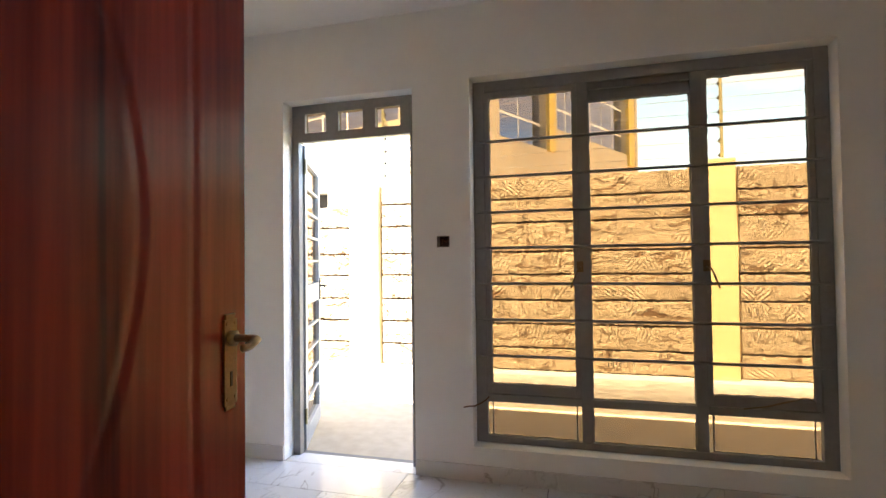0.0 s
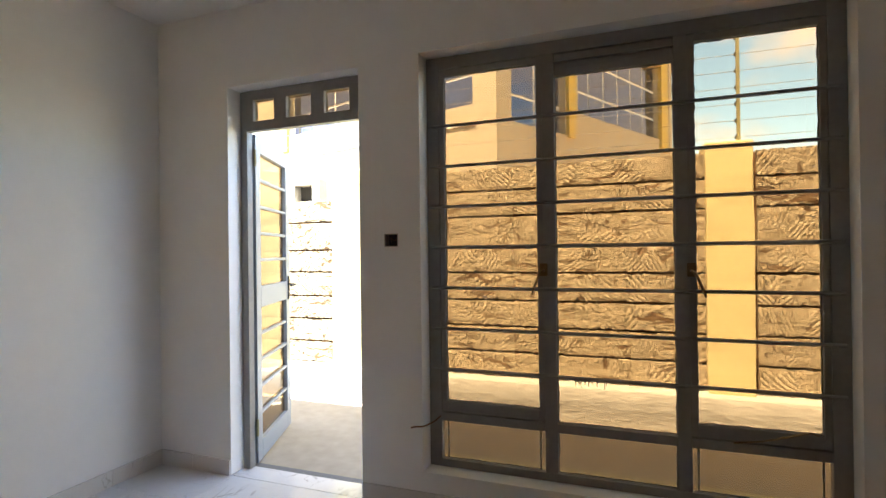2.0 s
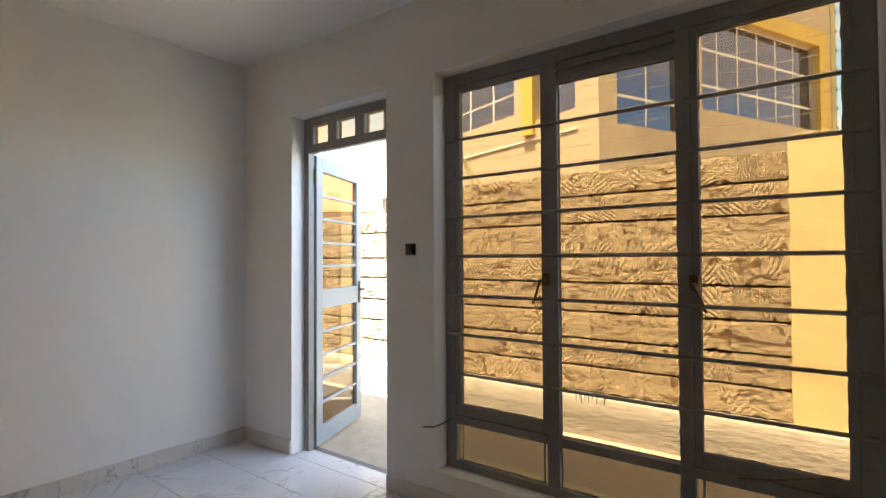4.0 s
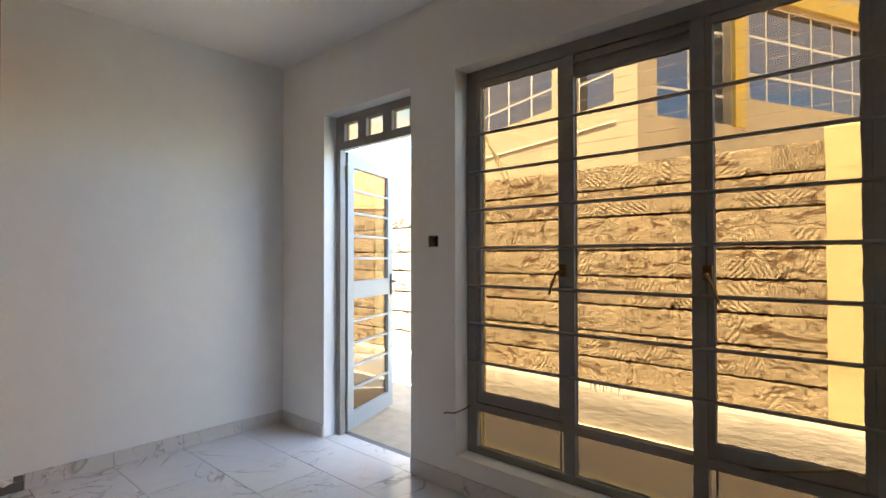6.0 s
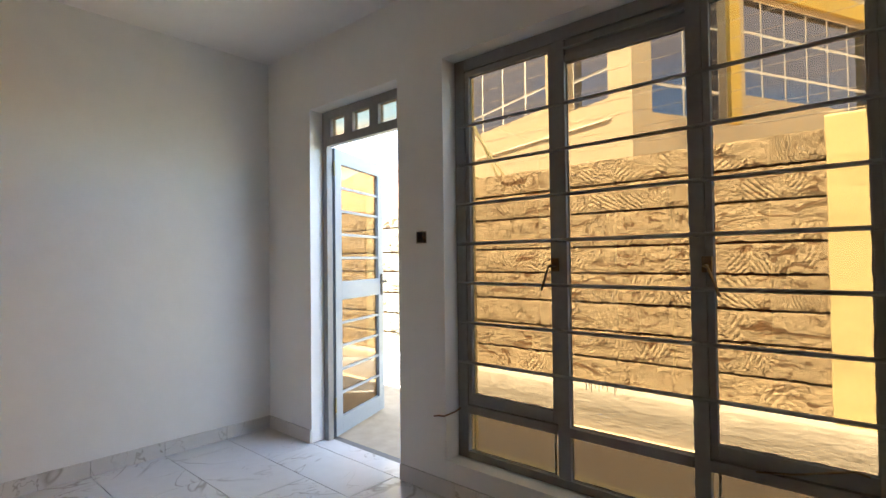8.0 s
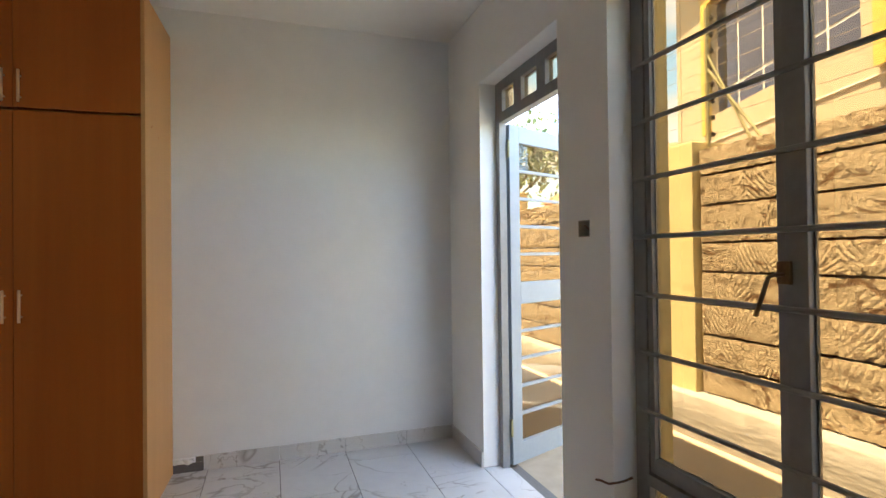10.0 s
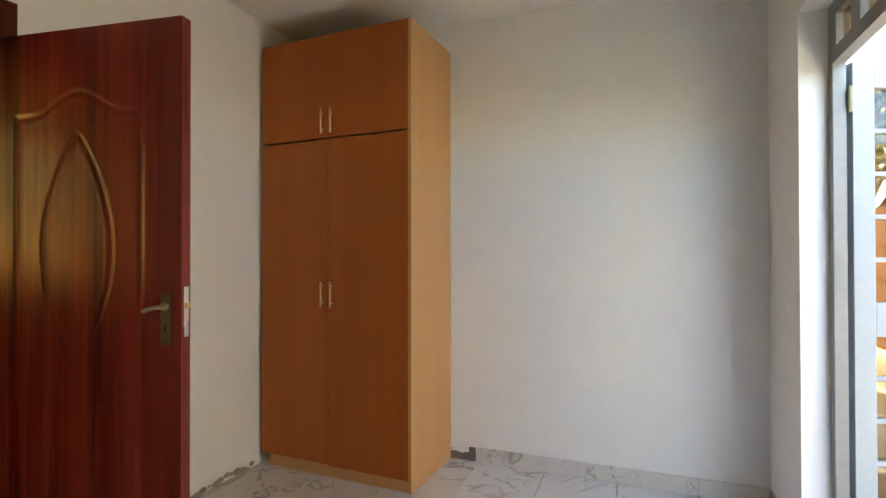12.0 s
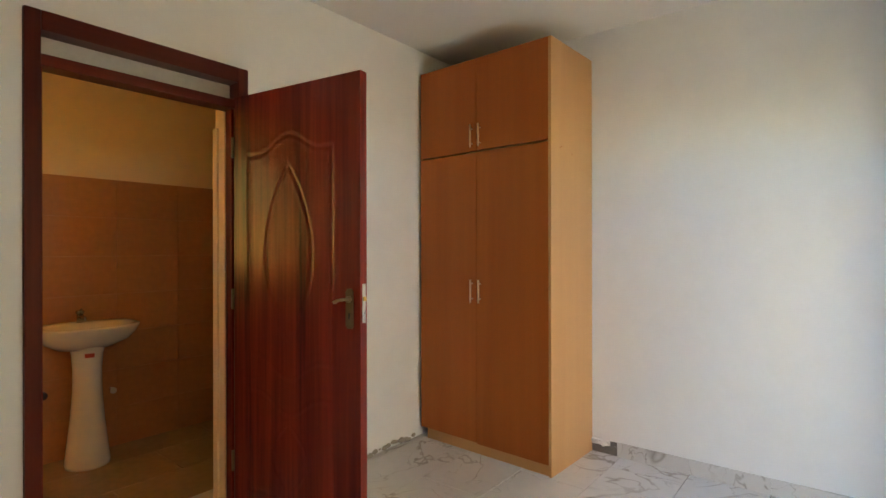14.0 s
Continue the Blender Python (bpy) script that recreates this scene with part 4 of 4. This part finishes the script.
# ---- trees and a roof further off ----
def leaf_tree(x, y, height, spread, seed):
    r = random.Random(seed)
    t = base("tree", pose(x, y, -0.06), "green leafy tree beyond the yard wall", "tree", "trees beyond the wall")
    bm = bmesh.new()
    top = height * 0.55
    tube(bm, [(0, 0, 0), (0.08, 0.03, top * 0.4), (0.02, -0.05, top * 0.75), (0.05, 0, top)], 0.16, 8)
    tips = []
    for k in range(9):
        a, up = k * 2.4 + r.uniform(-0.3, 0.3), r.uniform(0.5, 1.0)
        tip = Vector((math.cos(a) * spread * r.uniform(0.4, 0.8), math.sin(a) * spread * r.uniform(0.4, 0.8), top + (height - top) * up * 0.8))
        start = Vector((0.03, 0, top * r.uniform(0.6, 1.0)))
        rod(bm, start, tip, 0.07, 6, 0.02)
        tips.append(tip)
    part("trunk", bm, BARK, t)
    verts, faces = [], []
    for k in range(1500):
        c = r.choice(tips) + Vector((r.gauss(0, 1), r.gauss(0, 1), r.gauss(0, 0.8))) * spread * 0.27
        u = Vector((r.uniform(-1, 1), r.uniform(-1, 1), r.uniform(-1, 1))).normalized() * r.uniform(0.07, 0.16)
        v = u.cross(Vector((r.uniform(-1, 1), r.uniform(-1, 1), r.uniform(-1, 1)))).normalized() * u.length * 0.6
        n = len(verts)
        verts += [c - u, c + v, c + u, c - v]
        faces.append((n, n + 1, n + 2, n + 3))
    me = bpy.data.meshes.new("crown")
    me.from_pydata(verts, [], faces)
    me.materials.append(LEAVES)
    crown = new("crown", me)
    crown.parent = t


BARK = material("bark", (0.12, 0.09, 0.06), rough=0.95, vary=0.3, scale=8, bump=0.8)
LEAVES = material("leaves", (0.085, 0.11, 0.03), rough=0.6, vary=0.35, scale=3)
for x, y, h, sp, sd in ((-11.5, 6.6, 4.6, 1.8, 1), (-15.0, 9.5, 5.6, 2.3, 2), (-14.0, 5.4, 4.2, 1.9, 3), (-19.0, 7.0, 6.0, 2.6, 4)):
    leaf_tree(x, y, h, sp, sd)


def far_house(x, y, turn):
    h = base("far_house", pose(x, y, -0.06, 0, 0, turn), "distant house with a brown tiled hip roof", "house")
    part("house_wall", boxed((-4, 4, -3, 3, 0, 3.3)), CREAM, h)
    bm = bmesh.new()
    lo = [bm.verts.new(c) for c in ((-4.5, -3.5, 3.2), (4.5, -3.5, 3.2), (4.5, 3.5, 3.2), (-4.5, 3.5, 3.2))]
    hi = [bm.verts.new(c) for c in ((-1.5, 0, 5.7), (1.5, 0, 5.7))]
    bm.faces.new(lo)
    for f in ((lo[0], lo[1], hi[1], hi[0]), (lo[1], lo[2], hi[1]), (lo[2], lo[3], hi[0], hi[1]), (lo[3], lo[0], hi[0])):
        bm.faces.new(f)
    part("roof", bm, ROOF_BROWN, h)
    for k in (-2.4, 0.0, 2.4):
        part("window", boxed((k - 0.6, k + 0.6, -3.04, -2.98, 1.0, 2.3)), SKY_GLASS, h)


ROOF_BROWN = material("brown_roof_tile", (0.27, 0.15, 0.08), rough=0.85, vary=0.2, scale=6, bump=0.6, bump_scale=8)
far_house(-15.5, 17.5, 40)


# ---- the house across the wall ----
def neighbour_house():
    kx, ky = -1.243, 7.663
    house = base("neighbour_house", pose(kx, ky, -0.06), "two-storey cream house with ochre trim and mirrored windows", "house")
    ztop, z0 = 6.6, 0.0
    faces = {"front": (radians(90 + 71), 6.1), "side": (radians(90 - 26), 5.75)}   # turn of each face's run about z, and its length

    def local(face):
        # x along the face from the corner, y outwards, z up
        a, _ = faces[face]
        m = Matrix.Rotation(a, 4, "Z")
        return m if face == "front" else m @ Matrix.Diagonal((1, -1, 1, 1))

    openings = {"front": [(0.40, 1.18, 3.44, 5.55, 1, (0, 0.22, 0.6, 1)), (1.66, 4.88, 3.64, 5.60, 5, (0, 0.2, 1))], "side": [(0.33, 1.70, 3.18, 5.35, 2, (0, 0.2, 0.62, 1)), (2.08, 5.18, 3.60, 5.10, 6, (0, 0.28, 0.66, 1))]}
    for face, (a, ln) in faces.items():
        m = local(face)
        holes = openings[face]
        bm = holed(0.0, ln, -0.2, 0.0, z0, ztop, holes)
        bmesh.ops.transform(bm, matrix=m, verts=bm.verts)
        part("house_wall", bm, CREAM, house)
        for x0, x1, lo, hi, nxp, nzp in holes:
            win = part("window", boxed((x0 - 0.0, x1, -0.16, -0.12, lo, hi), m=m), WHITE_METAL, house, "white framed mirrored window")
            cw, rise = (x1 - x0) / nxp, [lo + (hi - lo) * f for f in nzp]
            for i in range(nxp):
                for k in range(len(rise) - 1):
                    part("pane", boxed((x0 + i * cw + 0.022, x0 + (i + 1) * cw - 0.022, -0.119, -0.112, rise[k] + 0.022, rise[k + 1] - 0.022), m=m), SKY_GLASS, win)
            # raised ochre surround
            if (face, x0) == ("side", 2.08):
                part("surround", boxed((x1, x1 + 0.28, -0.02, 0.06, lo - 0.25, hi + 0.28), (x0 - 0.36, x0 - 0.16, -0.02, 0.06, lo - 0.45, hi + 0.28), (x0 - 0.16, x1, -0.02, 0.06, hi, hi + 0.28), m=m), OCHRE, house, "ochre yellow window surround")
            if (face, x0) == ("front", 1.66):
                part("surround", boxed((x1, x1 + 0.22, -0.02, 0.06, lo - 0.3, hi + 0.3), (x0, x1, -0.02, 0.06, hi, hi + 0.3), m=m), OCHRE, house, "ochre yellow window surround")
                part("pilaster", boxed((1.18, 1.42, -0.02, 0.07, 3.24, 6.2), m=m), OCHRE, house, "ochre yellow pilaster strip")
        if face == "front":
            part("band", boxed((0.95, 1.60, -0.02, 0.05, 1.90, 2.06), m=m), OCHRE, house)
            bm = bmesh.new()
            rod(bm, m @ Vector((0.35, 0.008, 3.15)), m @ Vector((5.9, 0.008, 3.20)), 0.012, 6)
            part("conduit", bm, WHITE_METAL, house)
    # the far walls and the roof
    mf, ms = local("front"), local("side")
    c1, c2 = mf @ Vector((6.1, 0, 0)), ms @ Vector((5.75, 0, 0))
    far = c1 + c2
    for p, q in ((c1, far), (c2, far)):
        d = q - p
        mm = Matrix.Translation(p) @ Matrix.Rotation(math.atan2(d.y, d.x), 4, "Z")
        part("house_wall", boxed((0, d.length, -0.1, 0.1, 0, ztop), m=mm), CREAM, house)
    bm = bmesh.new()
    mid = far / 2
    ring = [v + (v - mid).normalized() * 0.5 + Vector((0, 0, ztop)) for v in (Vector((0, 0, 0)), c1, far, c2)]
    vs = [bm.verts.new(v) for v in ring] + [bm.verts.new(v + Vector((0, 0, 0.15))) for v in ring]
    apex = bm.verts.new(mid + Vector((0, 0, ztop + 1.6)))
    bm.faces.new(vs[:4])
    for i in range(4):
        bm.faces.new((vs[i], vs[(i + 1) % 4], vs[4 + (i + 1) % 4], vs[4 + i]))
        bm.faces.new((vs[4 + i], vs[4 + (i + 1) % 4], apex))
    part("roof", bm, ROOF, house)


neighbour_house()


# ---- pieces: floor tiles, skirting, wall tiles, stones ----
def piece_mesh(name, sx, sy, sz, mat, bevel):
    return mesh_of(name, boxed((-sx / 2, sx / 2, -sy / 2, sy / 2, 0, sz), bevel=bevel), mat)


cache = {}


def piece(name, parent, cx, cy, cz, sx, sy, sz, mat, bevel=0.0015):
    key = (name, round(sx, 3), round(sy, 3), round(sz, 3))
    if key not in cache:
        cache[key] = piece_mesh(name, sx, sy, sz, mat, bevel)
    ob = new(name, cache[key])
    ob.parent = parent
    ob.matrix_parent_inverse = parent.matrix_world.inverted()
    ob.matrix_basis = pose(cx, cy, cz)
    return ob


J = 0.0035
for r in range(-8, 4):
    ya, yb = 2.02 + 0.4 * (r - 1), 2.02 + 0.4 * r
    start = -1.257 if r % 2 == 0 else -0.88
    for k in range(-2, 5):
        xa, xb = start + 0.8 * (k - 1), start + 0.8 * k
        in_room = yb > YS - 0.1
        lo, hi = (XW, XE) if in_room else (BX0, BX1)
        xa, xb = max(xa, lo), min(xb, hi)
        y0, y1 = max(ya, BY0), min(yb, YN)
        if xb - xa < 0.03 or y1 - y0 < 0.03:
            continue
        piece("tile" if in_room else "bath_tile", floor, (xa + xb) / 2, (y0 + y1) / 2, -0.012, xb - xa - J, y1 - y0 - J, 0.012, MARBLE if in_room else BATH_FLOOR)
piece("tile", floor, (DX0 + DX1) / 2, (YN + 3.30) / 2, -0.012, DX1 - DX0 - J, 3.30 - YN - J, 0.012, MARBLE)

skirting = base("baseboard", pose(0, 0, 0), "white marble tile skirting along the walls", "skirting", kind="structure")
SK = 0.088
y = 1.60
while y < YN - 0.02:
    e = min(y + 0.4 if y > 1.61 else 2.02, YN)
    piece("skirting_tile", skirting, XW + 0.006, (y + e) / 2, 0, 0.010, e - y - 0.002, SK, MARBLE)
    y = e
for a, b in ((XW + 0.012, -1.98), (-1.98, DX0 - 0.002), (DX1 + 0.002, -0.43), (-0.43, -0.03), (-0.03, 0.37), (0.37, 0.77), (0.77, 1.17), (1.17, 1.57), (1.57, XE)):
    piece("skirting_tile", skirting, (a + b) / 2, YN - 0.006, 0, b - a - 0.002, 0.010, SK, MARBLE)
for a, b in ((-1.08, -0.68), (-0.68, IX0 - 0.01), (IX1 + 0.01, 0.87), (0.87, 1.27), (1.27, 1.67), (1.67, XE)):
    piece("skirting_tile", skirting, (a + b) / 2, YS + 0.006, 0, b - a - 0.002, 0.010, SK, MARBLE)
for k in range(7):
    a, b = YS + 0.4 * k + 0.012, min(YS + 0.4 * k + 0.412, YN - 0.012)
    piece("skirting_tile", skirting, XE - 0.006, (a + b) / 2, 0, 0.010, b - a - 0.002, SK, MARBLE)
# bare chipped patch where a skirting tile is missing beside the wardrobe
bm = boxed((XW, XW + 0.006, 1.425, 1.598, 0, 0.052), (XW, XW + 0.005, 1.555, 1.597, 0.053, 0.084), bevel=0.002)
solid("bare_patch", bm, GROUT, "bare dark plaster where skirting is missing", "plaster patch", "structure")
bm = boxed((XW, XW + 0.014, 1.425, 1.553, 0.050, 0.084))
bmesh.ops.subdivide_edges(bm, edges=bm.edges, cuts=5, use_grid_fill=True)
for v in bm.verts:
    v.co += 0.012 * noise.noise_vector(v.co * 34.0) * (1.0 if v.co.x > XW + 0.004 else 0.0)
solid("mortar_lump", bm, PLASTER, "rough white mortar lump where skirting is missing", "mortar", "structure")
bm = bmesh.new()
rnd = random.Random(3)
for k in range(14):
    x = -1.66 + 0.04 * k + rnd.uniform(-0.01, 0.01)
    bmesh.ops.create_icosphere(bm, subdivisions=1, radius=rnd.uniform(0.006, 0.022), matrix=pose(x, YS + 0.012, rnd.uniform(0.005, 0.06) * (1 - k / 15)) @ Matrix.Diagonal((1.6, 0.6, 1.0, 1)))
tagged(solid("plaster_rubble", bm, CONCRETE, "crumbled grey plaster along the foot of the wall", "rubble"), kind="stuff")

# bathroom wall tiles, in courses
TILE_TOP = 1.77
bath_wall = bpy.data.objects["wall_bathroom_south"]
tw, th = 0.40, 0.253
for r in range(7):
    for k in range(8):
        xa, xb = BX0 + tw * k, min(BX0 + tw * (k + 1), BX1)
        if xb - xa > 0.03 and not (r >= 4 and xb > 1.06):
            piece("wall_tile", bath_wall, (xa + xb) / 2, BY0 + 0.004, th * r, xb - xa - 0.0006, 0.008, th - 0.0006, BATH_TILE)
for nm, x in (("wall_bathroom_west", BX0 + 0.004), ("wall_bathroom_east", BX1 - 0.004)):
    side = bpy.data.objects[nm]
    for r in range(7):
        for k in range(4):
            ya, yb = BY0 + 0.01 + tw * k, min(BY0 + 0.01 + tw * (k + 1), BY1)
            if yb - ya > 0.03:
                piece("wall_tile", side, x, (ya + yb) / 2, th * r, 0.008, yb - ya - 0.0006, th - 0.0006, BATH_TILE)


# quarry stones of the yard wall: a few rough shapes for each course, shared
def stone_mesh(length, h, seed):
    r = random.Random(seed)
    nx, nz = max(10, int(length / 0.022)), 8
    bm = bmesh.new()
    rows = []
    for k in range(nz + 1):
        row = []
        for i in range(nx + 1):
            x, z = (i / nx - 0.5) * length, h * k / nz
            edge = min(k, nz - k)
            y = 0.004 * noise.noise(Vector((x * 5 + seed * 3.1, z * 6, seed))) + 0.0025 * noise.noise(Vector((x * 30 + seed, z * 30, seed * 2)))
            if edge == 0:
                y += r.uniform(-0.001, 0.004)
                z += (1 if k == 0 else -1) * (0.0 if r.random() < 0.8 else r.uniform(0.002, 0.011))
            row.append(bm.verts.new((x, y, z)))
        rows.append(row)
    for k in range(nz):
        for i in range(nx):
            bm.faces.new((rows[k][i], rows[k][i + 1], rows[k + 1][i + 1], rows[k + 1][i]))
    rim = rows[0] + [rows[k][nx] for k in range(1, nz + 1)] + rows[nz][-2::-1] + [rows[k][0] for k in range(nz - 1, 0, -1)]
    rear = [bm.verts.new((v.co.x, 0.11, v.co.z)) for v in rim]
    for i in range(len(rim)):
        j = (i + 1) % len(rim)
        bm.faces.new((rim[i], rear[i], rear[j], rim[j]))
    bm.faces.new(rear)
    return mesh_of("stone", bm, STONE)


lengths = (0.46, 0.58, 0.70, 0.84)
rnd = random.Random(21)
BED = 0.015
for c, (lo, hi) in enumerate(zip(JOINTS, JOINTS[1:])):
    stones = {(ln, q): stone_mesh(ln, hi - lo - BED, q + 10 * ln + 3 * c) for ln in lengths for q in range(2)}
    for (p0, a), (b, p1) in zip(PILLARS, PILLARS[1:]):
        if b < -4.9 or (a < -4 and c == len(JOINTS) - 2):
            continue
        first = a + 0.022                      # a dark open joint beside each pillar
        x = first + rnd.uniform(-0.25, 0.0)
        while x < b:
            ln = rnd.choice(lengths)
            e = x + ln + 0.0008
            last = b - (x + ln) < 0.24
            xa, xb = max(x, first), b + 0.02 if last else x + ln
            if xb - xa > 0.05:
                ob = new("stone", stones[(ln, rnd.randrange(2))])
                ob.parent = yard_wall
                ob.matrix_parent_inverse = yard_wall.matrix_world.inverted()
                ob.matrix_basis = pose((xa + xb) / 2, YP + rnd.uniform(-0.002, 0.002), lo + BED / 2, 0, rnd.uniform(-0.2, 0.2), rnd.uniform(-0.3, 0.3)) @ Matrix.Diagonal(((xb - xa) / ln, 1, 1, 1))
            x = b if last else e
